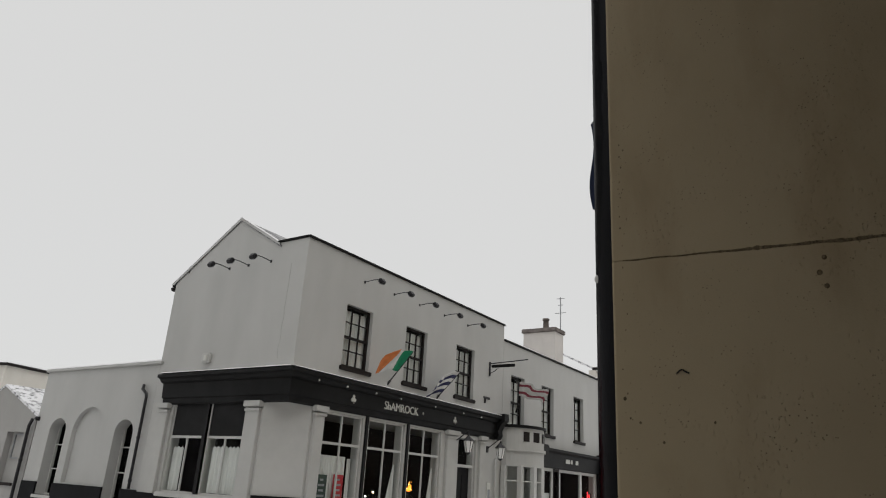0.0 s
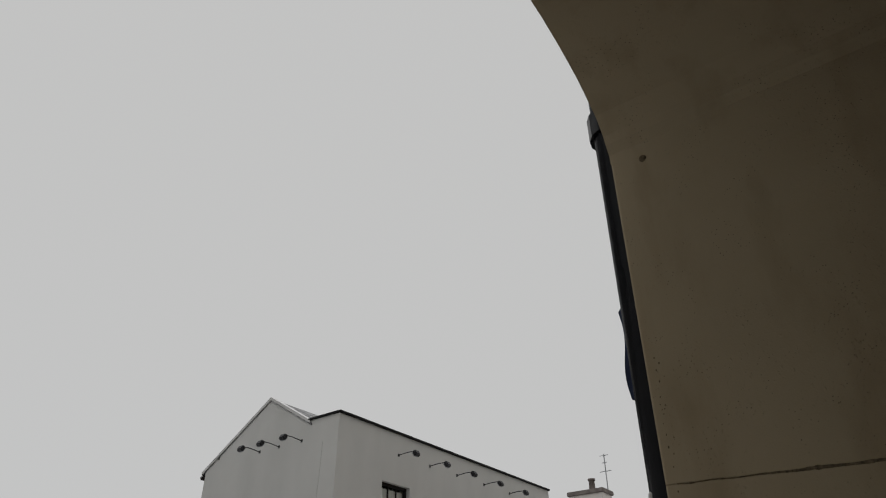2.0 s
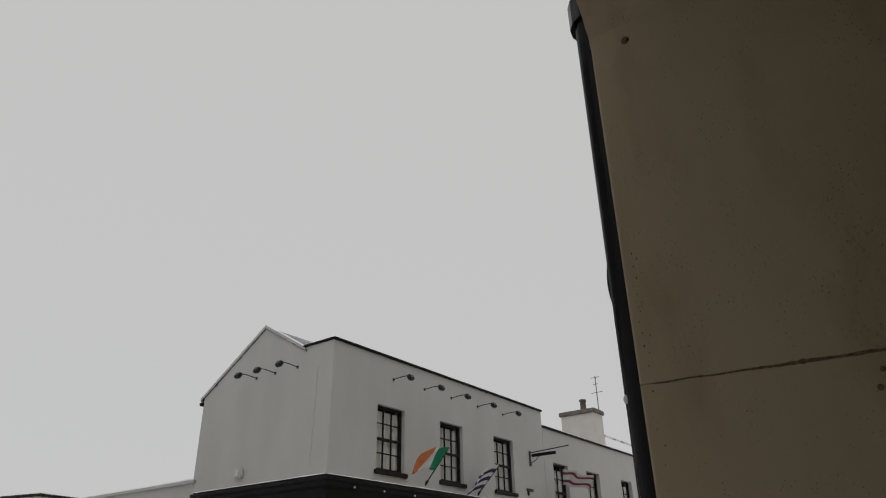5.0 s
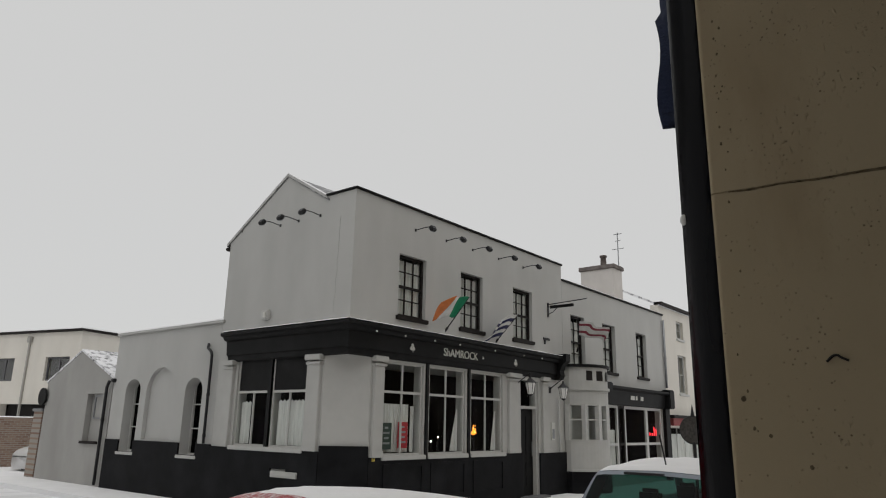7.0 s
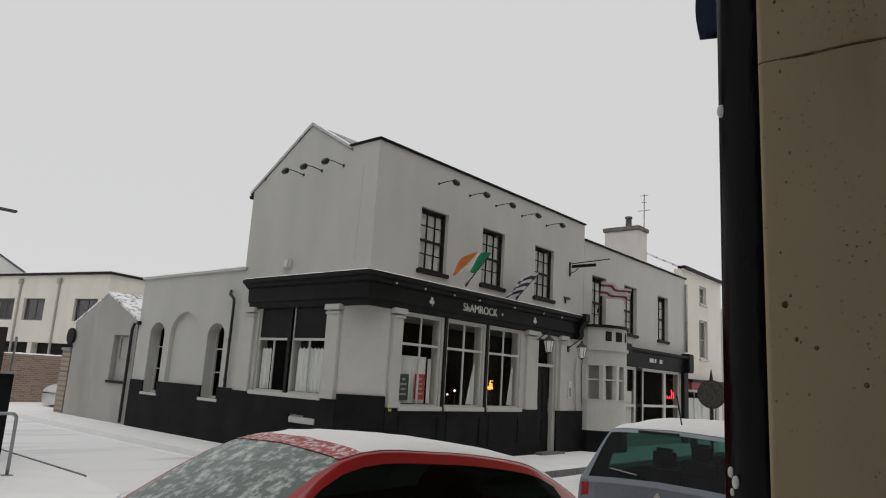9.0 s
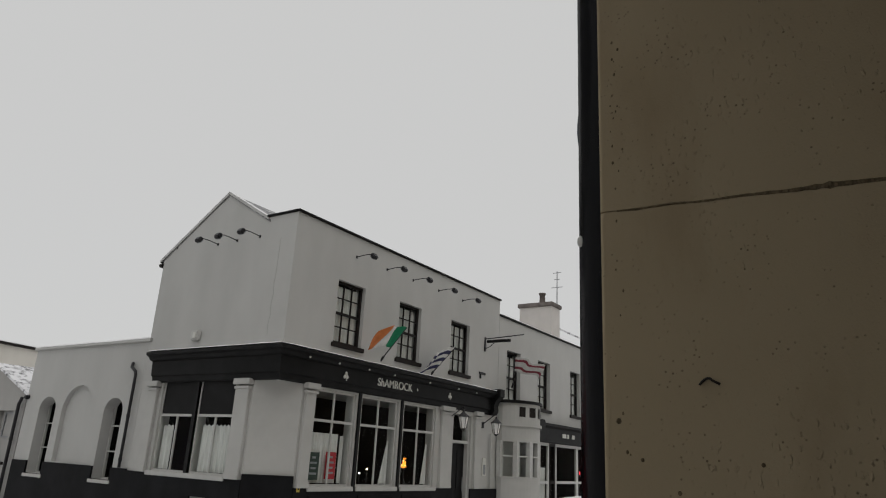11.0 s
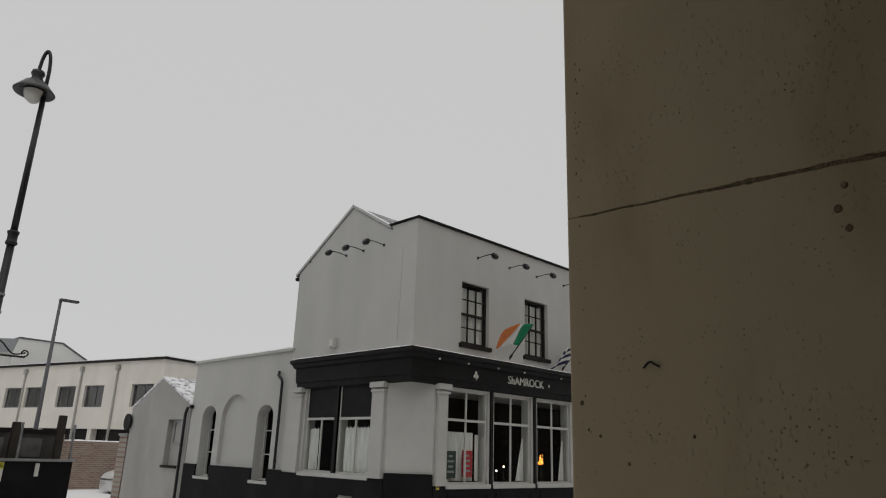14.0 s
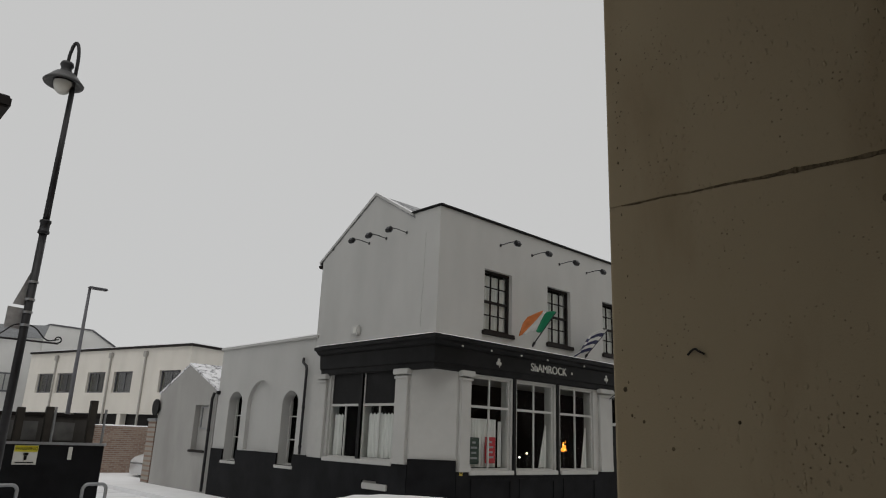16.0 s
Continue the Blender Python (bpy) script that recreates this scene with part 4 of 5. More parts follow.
part("coping", B(A0 - 0.1, A1 + 0.05, -0.3, 0.06, AH, AH + 0.07, m=GABLE, bev=0.012), M_RENDER, AN)
part("snow_cap", snow_strip(A0 - 0.1, A1 + 0.05, -0.3, 0.05, AH + 0.07, GABLE, 0.05, 40, 8), M_SNOW, AN, "snow on the coping")
for w in wins:
    window(AN, GABLE, w[0], w[1], w[2], w[3] - 0.02, 1, 3, M_FRAME, d=-0.235, fw=0.03, bar=0.03, sill=0.05, label="narrow arched white window")
downpipe([(-0.03, 4.66, 3.36), (-0.08, 4.60, 3.26), (-0.08, 4.44, 3.16), (-0.08, 4.41, 3.08), (-0.08, 4.41, 1.13)], 0.032, M_IRON, "black downpipe with a swan neck on the annexe", [(-0.08, 4.41, 2.2), (-0.08, 4.41, 1.3)])

SH = thing("shed", "weathered grey rendered outbuilding with a snowy slate gable roof", "outbuilding")
part("wall", wall(9.08, 13.15, PAVE, 2.72, [(9.55, 10.42, 1.02, 2.30)], 0.25, GABLE), M_SHED, SH)
part("wall", prism([(9.08, 2.72), (13.15, 2.72), (11.13, 3.52)], -0.25, 0, GABLE), M_SHED, SH, "gable")
part("wall", B(0.255, 5, 12.9, 13.147, PAVE, 2.71), M_SHED, SH)
part("infill", B(9.5, 10.5, -0.30, -0.16, 0.9, 2.4, m=GABLE), M_SHED, SH, "blocked window recess")
w = window(SH, GABLE, 9.70, 10.25, 1.62, 2.26, 1, 1, M_GREY, d=-0.13, fw=0.04, label="small grey window")
part("window_sill", B(9.5, 10.48, -0.1, 0.05, 0.96, 1.03, m=GABLE), M_DARKFRAME, SH)
roofL = prism([(13.24, 2.655), (11.13, 3.525), (11.13, 3.59), (13.24, 2.715)], -5, 0.015, GABLE)
roofR = prism([(8.97, 2.65), (11.13, 3.525), (11.13, 3.59), (8.97, 2.72)], -5, 0.03, GABLE)
part("roof", roofL, M_SLATE, SH)
part("roof", roofR, M_SLATE, SH)
part("gutter", B(8.90, 9.02, -5, 0.10, 2.58, 2.68, m=GABLE, bev=0.02), M_IRON, SH)
downpipe([(-0.08, 9.12, 2.62), (-0.08, 9.22, 2.45), (-0.08, 9.22, PAVE + 0.05)], 0.04, M_IRON, "black downpipe between outbuilding and annexe", [(-0.08, 9.22, 1.6)])
sg = thing("round_sign", "small round black sign on the outbuilding corner", "sign")
part("disc", cyl(bmesh.new(), (-0.10, 13.22, 2.25), (-0.04, 13.22, 2.25), 0.26, seg=24), M_BLACK, sg)
part("bracket", rod([(0.0, 13.10, 2.25), (-0.05, 13.22, 2.25)], 0.02), M_IRON, sg)

# ---- brick pier, yard wall, far buildings ----
pier = thing("brick_pier", "red-brown brick gate pier with a stone cap", "pier")
part("shaft", B(0.0, 0.5, 13.25, 13.85, PAVE, 1.82), M_BRICK, pier)
part("cap", B(-0.05, 0.55, 13.20, 13.90, 1.82, 1.90, bev=0.02), M_GREY, pier)
yw = thing("yard_wall", "weathered brick yard wall with stepped top", "wall")
part("wall", B(-6.0, 3.5, 18.6, 18.9, PAVE, 1.62), M_BRICK, yw)
part("wall", B(-0.9, -0.2, 18.5, 18.95, PAVE, 1.90), M_BRICK, yw, "taller brick pier")
part("snow_cap", snow_strip(-6, 3.5, -0.3, 0.0, 1.62, Matrix.Translation((0, 18.6, 0)) @ FRONT, 0.05, 40, 11), M_SNOW, yw)


M_PALEPIPE = mat("pale_grey_pipe", (0.36, 0.35, 0.32), 0.6, 0.1, 8, 0)


def ribbon_house(name, label, x, y0, y1, z0, z1, wins, wz, material, right=14.0, pipes=()):
    """A plain flat-roofed block: long wall along y at x, end wall at y0."""
    t = thing(name, label, "building")
    holes = [(a - 0.06, a + 1.44, wz[0], wz[1]) for a in wins]
    part("wall", wall(y0, y1, z0, z1, holes, 0.3, Matrix.Translation((x, 0, 0)) @ GABLE), material, t)
    part("wall", B(x + 0.301, x + right, y0, y0 + 0.3, z0, z1), material, t)
    part("inner_wall", B(x + 0.8, x + 0.9, y0 + 0.4, y1, z0, z1 - 0.1), M_INSIDE, t)
    part("roof", B(x - 0.12, x + right, y0 - 0.12, y1, z1, z1 + 0.10), M_DARKFRAME, t)
    part("snow_cap", B(x - 0.10, x + right - 0.1, y0 - 0.10, y1, z1 + 0.10, z1 + 0.13), M_SNOW, t)
    for h in holes:
        window(t, Matrix.Translation((x, 0, 0)) @ GABLE, *h, 2, 1, M_ALU, d=-0.12, fw=0.07, bar=0.06, label="grey framed flat window", glass_m=M_FARPANE)
    for y in pipes:
        part("rain_pipe", B(y - 0.04, y + 0.04, 0, 0.08, PAVE, z1 - 0.35, m=Matrix.Translation((x, 0, 0)) @ GABLE), M_PALEPIPE, t)
        part("hopper", B(y - 0.12, y + 0.12, 0, 0.14, z1 - 0.42, z1 - 0.14, m=Matrix.Translation((x, 0, 0)) @ GABLE, bev=0.03), M_PALEPIPE, t)
    # solid near-black block, the shade behind the columns put into its colour
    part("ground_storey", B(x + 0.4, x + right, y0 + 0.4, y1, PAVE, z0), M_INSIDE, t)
    for y in np.arange(y0 + 0.2, y1, 4.4):
        part("column", B(x + 0.05, x + 0.35, y, y + 0.3, PAVE, z0), M_CREAM, t)
    return t


ap = ribbon_house("apartment_block", "long cream two-storey block with flat snowy roof", 0.0, 0.0, 13.4, 2.2, 5.3, (0.62, 4.15, 6.35, 9.1, 11.0), (3.2, 4.22), M_CREAM, right=12.0, pipes=(3.2, 5.95, 10.75))
ap.matrix_world = pose(4.2, 20.95, 0, 0, 0, 15)
M_FARWHITE = mat("pale_far_render", (0.66, 0.66, 0.64), 0.85, 0.05, 1.0, 0.1, 40)
gh = thing("gabled_block", "white gabled building far behind the cream block", "building")
GB = Matrix.Translation((0, 37, 0)) @ FRONT
part("wall", prism([(1.9, PAVE), (6.0, PAVE), (6.0, 6.52), (4.5, 7.38), (2.1, 7.42), (1.9, 6.6)], -10, 0, GB), M_FARWHITE, gh, "pale gable end")
part("wall", prism([(-9, PAVE), (1.895, PAVE), (1.895, 6.62), (-9, 5.55)], -10, -0.3, GB), M_FARWHITE, gh)
part("roof", prism([(-9, 5.55), (1.9, 6.62), (2.1, 7.40), (-9, 6.35)], -9.5, -0.1, GB), M_GREY, gh, "grey sheet roof")
part("coping", prism([(2.08, 7.42), (4.5, 7.38), (6.06, 6.5), (6.06, 6.6), (4.54, 7.47), (2.08, 7.51)], -10, 0.06, GB), M_ALU, gh)
for u in (-1.9, -0.3):
    window(gh, GB, u, u + 1.1, 3.3, 4.4, 2, 1, M_ALU, d=0.05, fw=0.09, bar=0.06, label="grey framed flat window", glass_m=M_FARPANE)

# ---- the corner house across the side street, of which the eaves show ----
CHS = thing("corner_house", "pale rendered house with dark projecting eaves", "house")
part("wall", B(-20, -7.79, 0.25, 8, PAVE, 5.55), M_RENDER, CHS)
part("eaves", B(-20.2, -7.70, 0.05, 8.2, 5.55, 5.72, bev=0.03), M_DARKFRAME, CHS)
part("roof", prism([(0.0, 5.72), (8.3, 5.72), (4.1, 7.6)], 7.9, 20.2, GABLE), M_SLATE, CHS)


# ---- the neighbour with bay and shopfront ----
NB = thing("neighbour_house", "grey-white two-storey house with bay and dark shopfront", "house")
N0, N1, NH = LEN + 0.01, 16.1, 5.80
NW = [(8.90, 9.78), (11.0, 11.92), (13.58, 14.45)]
part("wall", wall(N0, N1, 2.95, NH, [(a, b, 3.36, 4.88) for a, b in NW], 0.28, FRONT), M_RENDER, NB)
part("wall", wall(N0, N1, PAVE, 2.95, [(10.95, 15.6, 0.45, 2.35)], 0.28, FRONT, -0.01), M_PANEL, NB)
part("wall", B(N1 - 0.25, N1 - 0.003, 0.3, 4.2, PAVE, NH - 0.01), M_RENDER, NB)
# near-black linings added so that the rooms look unlit
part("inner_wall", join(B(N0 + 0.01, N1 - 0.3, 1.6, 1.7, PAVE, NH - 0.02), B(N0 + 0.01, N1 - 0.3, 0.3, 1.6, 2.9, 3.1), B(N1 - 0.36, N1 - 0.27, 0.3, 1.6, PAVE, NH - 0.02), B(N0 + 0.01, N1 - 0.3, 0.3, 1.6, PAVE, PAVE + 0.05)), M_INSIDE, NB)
part("coping", B(N0, N1 + 0.03, -0.3, 0.05, NH, NH + 0.06, m=FRONT, bev=0.012), M_BLACK, NB)
part("snow_cap", snow_strip(N0, N1, -0.25, 0.03, NH + 0.06, FRONT, 0.04, 40, 21), M_SNOW, NB)
part("roof", slope(N0, N1, 0.30, 5.75, 2.3, 6.75), M_SLATE, NB)
part("roof", slope(N0, N1, 2.3, 6.75, 4.3, 5.75), M_SLATE, NB)
for a, b in NW:
    window(NB, FRONT, a, b, 3.36, 4.88, 2, 4, M_DARKFRAME, d=-0.12, fw=0.06, sill=0.06, curtain=0.9, mids=(4.1,), label="dark sash window with nets")
# bay: a bowed front with a parapet
bay = [(9.35 + 0.93 * math.sin(radians(a)) / math.sin(radians(62)), 0.16 + 0.62 * (math.cos(radians(a)) - math.cos(radians(62))) / (1 - math.cos(radians(62)))) for a in range(-62, 63, 6)]


def bow(z0, z1, off=0.0, name="bay_wall", material=M_PANEL):
    m = Matrix(((1, 0, 0, 0), (0, 0, -1, 0), (0, 1, 0, 0), (0, 0, 0, 1)))
    o = [(9.35 + (u - 9.35) * (1 + off), d + off) for u, d in bay]
    bm = prism([(u, d) for u, d in o] + [(o[-1][0], 0.0), (o[0][0], 0.0)], z0, z1)
    for v in bm.verts:
        v.co = Vector((v.co.x, -v.co.z, v.co.y))
    return part(name, bm, material, NB)


bow(0.50, 1.30)
bow(2.24, 3.30)
bow(PAVE, 0.48, 0.03, "bay_plinth", M_PLINTH)
bow(0.47, 0.53, 0.05, "bay_sill")
bow(2.66, 2.74, 0.05, "bay_moulding")
bow(3.30, 3.38, 0.06, "bay_coping", M_BLACK)
bow(1.27, 1.31, 0.012, "bay_rail")
for k in (0, 4, 8, 12, 16, 20):
    u, d = bay[k]
    part("bay_post", B(u - 0.085, u + 0.085, d - 0.12, d + 0.005, 1.3, 2.26, m=FRONT), M_FRAME, NB)
for k in (0, 4, 8, 12, 16):
    (u, d), (u2, d2) = bay[k], bay[k + 4]
    q = bmesh.new()
    vs = [q.verts.new((uu, -(dd - 0.06), z)) for uu, dd, z in ((u, d, 1.3), (u2, d2, 1.3), (u2, d2, 2.26), (u, d, 2.26))]
    q.faces.new(vs)
    part("pane", q, M_GREENPANE, NB).visible_shadow = False
    part("bay_rail", rod([(u, -(d - 0.03), 1.85), (u2, -(d2 - 0.03), 1.85)], 0.02), M_FRAME, NB)
(u, d), (u2, d2) = bay[16], bay[20]
part("bay_panel", prism([(u, d - 0.005), (u2, d2 - 0.005), (u2, d2 - 0.08), (u, d - 0.08)], 1.3, 2.26, FLAT @ Matrix.Diagonal((1, 1, -1, 1))), M_PANEL, NB, "blind side of the bay")
for k in (4, 11):
    (u, d), (u2, d2) = bay[k], bay[k + 5]
    q = prism([(0, 2.93), (1, 2.93), (1, 3.2), (0, 3.2)], 0, 0.02)
    for v in q.verts:
        s = v.co.x
        v.co = Vector((u + (u2 - u) * s, -(d + (d2 - d) * s) - 0.02 - v.co.y, v.co.z))
    part("dark_panel", q, M_DARKFRAME, NB, "small dark fascia panel")
# near-black sheet added behind the bay panes in place of a dim room
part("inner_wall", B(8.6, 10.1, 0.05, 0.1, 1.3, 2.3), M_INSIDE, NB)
# shopfront
for k, (a, b) in enumerate(((10.50, 10.92), (15.62, 16.02))):
    part("shop_pilaster", B(a, b, 0, 0.12, PAVE, 2.45, m=FRONT, bev=0.01), M_BLACK, NB)
    part("console_bracket", B(a - 0.03, b + 0.03, 0, 0.32, 2.35, 3.02, m=FRONT, bev=0.03), M_BLACK, NB)
part("shop_fascia", prism([(0.0, 2.35), (0.10, 2.37), (0.16, 2.80), (0.30, 2.86), (0.30, 2.93), (0.0, 2.97)], 10.9, 15.65, Matrix(((0, 1, 0, 0), (-1, 0, 0, 0), (0, 0, 1, 0), (0, 0, 0, 1)))), M_BLACK, NB)
for k, w in enumerate((0.5, 0.2, 0.35)):
    part("sign_bar", B(12.6 + 0.4 * k, 12.6 + 0.4 * k + w * 0.6, 0.13, 0.15, 2.55, 2.68, m=FRONT), M_LETTER, NB)
for a, b in ((10.95, 12.0), (12.0, 12.5), (12.5, 14.3), (14.3, 15.6)):
    window(NB, FRONT, a, b, 0.45, 2.35, 1, 1, M_FRAME if a != 12.0 else M_DARKFRAME, d=-0.06, fw=0.09, mids=(1.15,), curtain=0.6 if a == 10.95 else None, label="shopfront window")
NEON = glow("red_neon", (1.0, 0.04, 0.05), 2.2)
ns = thing("neon_sign", "small red and orange neon sign in the shop window", "neon sign")
part("mount_bar", rod([(14.55, 0.12, 1.40), (15.22, 0.12, 1.40)], 0.012, 6), M_IRON, ns)
for k, (u, h) in enumerate(((14.62, 0.10), (14.82, 0.08), (15.00, 0.30), (15.16, 0.22))):
    part("tube", rod([(u, 0.11, 1.42), (u + 0.03, 0.11, 1.42 + h * 0.5), (u, 0.11, 1.42 + h)], 0.014, 6), NEON, ns)
downpipe([(16.0, -0.07, NH - 0.2), (16.0, -0.07, 3.1)], 0.045, M_GREY, "grey downpipe at the end of the house", [(16.0, -0.07, 4.2)])
M_CLAY = mat("sooty_clay_pot", (0.13, 0.11, 0.10), 0.85, 0.2, 8)
cs = thing("chimney_stack", "rendered chimney stack with a clay pot and snow", "chimney")
part("shaft", B(13.0, 13.7, 0.45, 1.72, 5.6, 7.13), mat("pinkish_render", (0.60, 0.57, 0.54), 0.85, 0.06, 2), cs)
part("band", B(12.93, 13.77, 0.39, 1.78, 7.13, 7.28, bev=0.02), mat("sooty_chimney_band", (0.16, 0.14, 0.13), 0.9, 0.3, 6), cs)
part("pot", lathe([(0.13, 0), (0.11, 0.1), (0.10, 0.36), (0.13, 0.37), (0.13, 0.43), (0.0, 0.43)], 14, (13.35, 0.98, 7.28)), M_CLAY, cs, smooth=True)
ae = thing("tv_aerial", "thin rooftop aerial on the chimney stack", "aerial")
part("mast", rod([(13.4, 0.42, 7.2), (13.4, 0.42, 8.5)], 0.02), M_GREY, ae)
for z, l in ((8.45, 0.16), (8.2, 0.10), (7.9, 0.22)):
    part("rod", rod([(13.4, 0.42 - l, z), (13.4, 0.42 + l, z)], 0.012, 6), M_GREY, ae)

# ---- cream terrace beyond ----
CT = thing("cream_terrace_house", "cream three-storey terrace house with a shop below", "house")
part("wall", wall(16.14, 20.4, PAVE, 6.25, [(17.95, 18.7, 5.15, 5.85), (17.9, 18.8, 3.0, 4.5), (16.6, 20.0, 0.4, 1.75)], 0.3, FRONT, -0.15), M_CREAM, CT)
part("inner_wall", B(16.2, 20.3, 1.2, 1.3, PAVE, 6.2), M_INSIDE, CT)
part("roof", slope(16.14, 20.4, 0.1, 6.2, 2.6, 7.4), M_SLATE, CT)
part("eaves", B(16.14, 20.45, -0.3, 0.0, 6.25, 6.36, m=FRONT), M_DARKFRAME, CT)
window(CT, FRONT, 17.95, 18.7, 5.15, 5.85, 2, 2, M_FRAME, d=-0.25, sill=-0.1, label="small white attic window")
window(CT, FRONT, 17.9, 18.8, 3.0, 4.5, 2, 2, M_FRAME, d=-0.25, sill=-0.1, label="white sash window")
window(CT, FRONT, 16.6, 20.0, 0.4, 1.75, 4, 1, M_FRAME, d=-0.2, curtain=0.8, label="shop window")
part("shop_blind", B(16.4, 20.2, -0.15, 0.1, 1.78, 2.05, m=FRONT), mat("dull_red_paint", (0.25, 0.05, 0.05), 0.6), CT, "dull red shop fascia")
part("shop_cornice", B(16.3, 20.3, -0.15, 0.18, 2.05, 2.16, m=FRONT), M_DARKFRAME, CT)
CU = thing("cream_cottage", "lower pale terrace house at the street's far end", "house")
part("wall", wall(20.45, 34, PAVE, 5.1, [(21.6, 22.5, 2.9, 4.3), (24.6, 25.5, 2.9, 4.3), (21.6, 22.5, 0.6, 1.9)], 0.3, FRONT, -0.15), M_RENDER, CU)
part("roof", slope(20.45, 34, 0.1, 5.1, 2.6, 6.3), M_SLATE, CU)
part("inner_wall", B(20.5, 34, 1.2, 1.3, PAVE, 5), M_INSIDE, CU)
for a, z in ((21.6, 2.9), (24.6, 2.9), (21.6, 0.6)):
    window(CU, FRONT, a, a + 0.9, z, z + (1.4 if z > 2 else 1.3), 2, 2, M_FRAME, d=-0.25, label="white sash window")

# ---- street furniture ----
st = thing("street_sign", "round dark sign with a pointed finial on a pole", "sign")
SX, SY = 7.4, -3.92
part("pole", cyl(bmesh.new(), (SX, SY, ROAD), (SX, SY, 1.35), 0.04), M_IRON, st)
part("disc", cyl(bmesh.new(), (SX - 0.03, SY, 1.62), (SX + 0.03, SY, 1.62), 0.30, seg=28), mat("mottled_sign_back", (0.05, 0.045, 0.04), 0.7, 0.5, 20), st)
part("rim", rod([(SX, SY + 0.30 * math.cos(a), 1.62 + 0.30 * math.sin(a)) for a in np.linspace(0, 2 * math.pi, 25)], 0.03, 6), M_IRON, st)
part("finial", cyl(bmesh.new(), (SX, SY, 1.92), (SX, SY, 2.2), 0.05, 0.004), M_IRON, st)

LX, LY = -7.478, -2.04
lamp = thing("street_lamp", "tall black heritage street lamp with a round glass bowl", "street lamp")
part("base", lathe([(0.15, 0), (0.15, 0.1), (0.10, 0.16), (0.08, 0.9), (0.10, 0.95), (0.055, 1.05)], 18, (LX, LY, PAVE)), M_IRON, lamp, smooth=True)
part("shaft", cyl(bmesh.new(), (LX, LY, 0.9), (LX, LY, 3.55), 0.042, 0.037, 16), M_IRON, lamp, smooth=True)
part("collar", lathe([(0.042, -0.08), (0.056, -0.07), (0.056, -0.05), (0.047, -0.035), (0.047, 0.03), (0.056, 0.045), (0.056, 0.065), (0.038, 0.075)], 16, (LX, LY, 3.55)), M_IRON, lamp, smooth=True)
part("shaft", cyl(bmesh.new(), (LX, LY, 3.55), (LX, LY, 5.15), 0.034, 0.027, 16), M_IRON, lamp, smooth=True)
hx, hy, HZ = LX - 0.085, LY + 0.06, 5.235
hoop = [((LX + hx) / 2 + (LX - hx) / 2 * math.cos(a), (LY + hy) / 2 + (LY - hy) / 2 * math.cos(a), 5.42 + 0.285 * math.sin(a)) for a in np.linspace(0, math.pi, 16)]
part("swan_neck", rod([(LX, LY, 5.05)] + hoop, 0.019), M_IRON, lamp, smooth=True)
part("gallery", lathe([(0.0, 0.215), (0.06, 0.215), (0.07, 0.18), (0.05, 0.14), (0.065, 0.11), (0.075, 0.07)], 18, (hx, hy, HZ)), M_IRON, lamp, smooth=True)
part("shade", lathe([(0.06, 0.10), (0.11, 0.075), (0.175, -0.005), (0.205, -0.04), (0.20, -0.052), (0.17, -0.045), (0.09, 0.0)], 28, (hx, hy, HZ)), mat("grey_lamp_shade", (0.055, 0.055, 0.056), 0.4, 0.15, 20), lamp, smooth=True)
part("bowl", lathe([(0.10, -0.03), (0.095, -0.08), (0.075, -0.13), (0.04, -0.16), (0.0, -0.168)], 20, (hx, hy, HZ)), M_LETTER, lamp, "pale glass bowl", True)
for s in (-1, 1):
    part("cross_bar", rod([(LX, LY, 2.375), (LX + s * 0.33, LY, 2.375)], 0.010, 6), M_IRON, lamp)
    part("scroll", rod([(LX + s * (0.03 + 0.30 * v), LY, 2.395 + 0.13 * (1 - v) ** 1.5 + 0.025 * math.sin(v * 7.5)) for v in np.linspace(0, 1, 14)], 0.007, 6), M_IRON, lamp)
    part("scroll", rod([(LX + s * (0.325 + 0.03 * math.cos(a)), LY, 2.412 + 0.03 * math.sin(a)) for a in np.linspace(-1.6, 3.6, 12)], 0.007, 6), M_IRON, lamp)
M_SIGNBACK = mat("dull_grey_sign_back", (0.34, 0.34, 0.34), 0.6, 0.15, 20, 0)
for o in ([(0.0, 2.72), (-0.13, 2.72), (-0.02, 3.06)], [(0.0, 2.48), (-0.17, 2.48), (-0.17, 2.69), (0.0, 2.69)]):
    part("sign_plate", prism(o, 0.045, 0.052, Matrix.Translation((LX, LY, 0)) @ pose(0, 0, 0, 0, 0, 15)), M_SIGNBACK, lamp, "grey back of a traffic sign")
for z in (2.52, 2.65, 2.78, 2.96):
    part("clip", cyl(bmesh.new(), (LX, LY, z - 0.012), (LX, LY, z + 0.012), 0.047, seg=14), M_GREY, lamp)

l2 = thing("column_lamp", "thin grey modern street lamp column", "street lamp")
part("column", cyl(bmesh.new(), (-2.47, 14.0, ROAD), (-2.47, 14.0, 5.93), 0.08, 0.045), M_ALU, l2, smooth=True)
part("head", B(-2.52, -1.92, 13.9, 14.1, 5.88, 5.96, bev=0.03), M_ALU, l2)

fe = thing("hoarding", "black bin-store hoarding with dark posts and a warning sign", "hoarding")
FX = -4.90
part("panel", B(-9.0, FX, 2.9, 2.96, PAVE - 0.05, 1.26), M_PLINTH, fe)
part("rail", B(-9.0, FX + 0.02, 2.86, 2.98, 1.26, 1.30), M_GREY, fe, "snow dusted grey rail")
part("side_panel", B(FX - 0.06, FX, 2.96, 5.2, PAVE - 0.05, 1.26), M_PLINTH, fe)
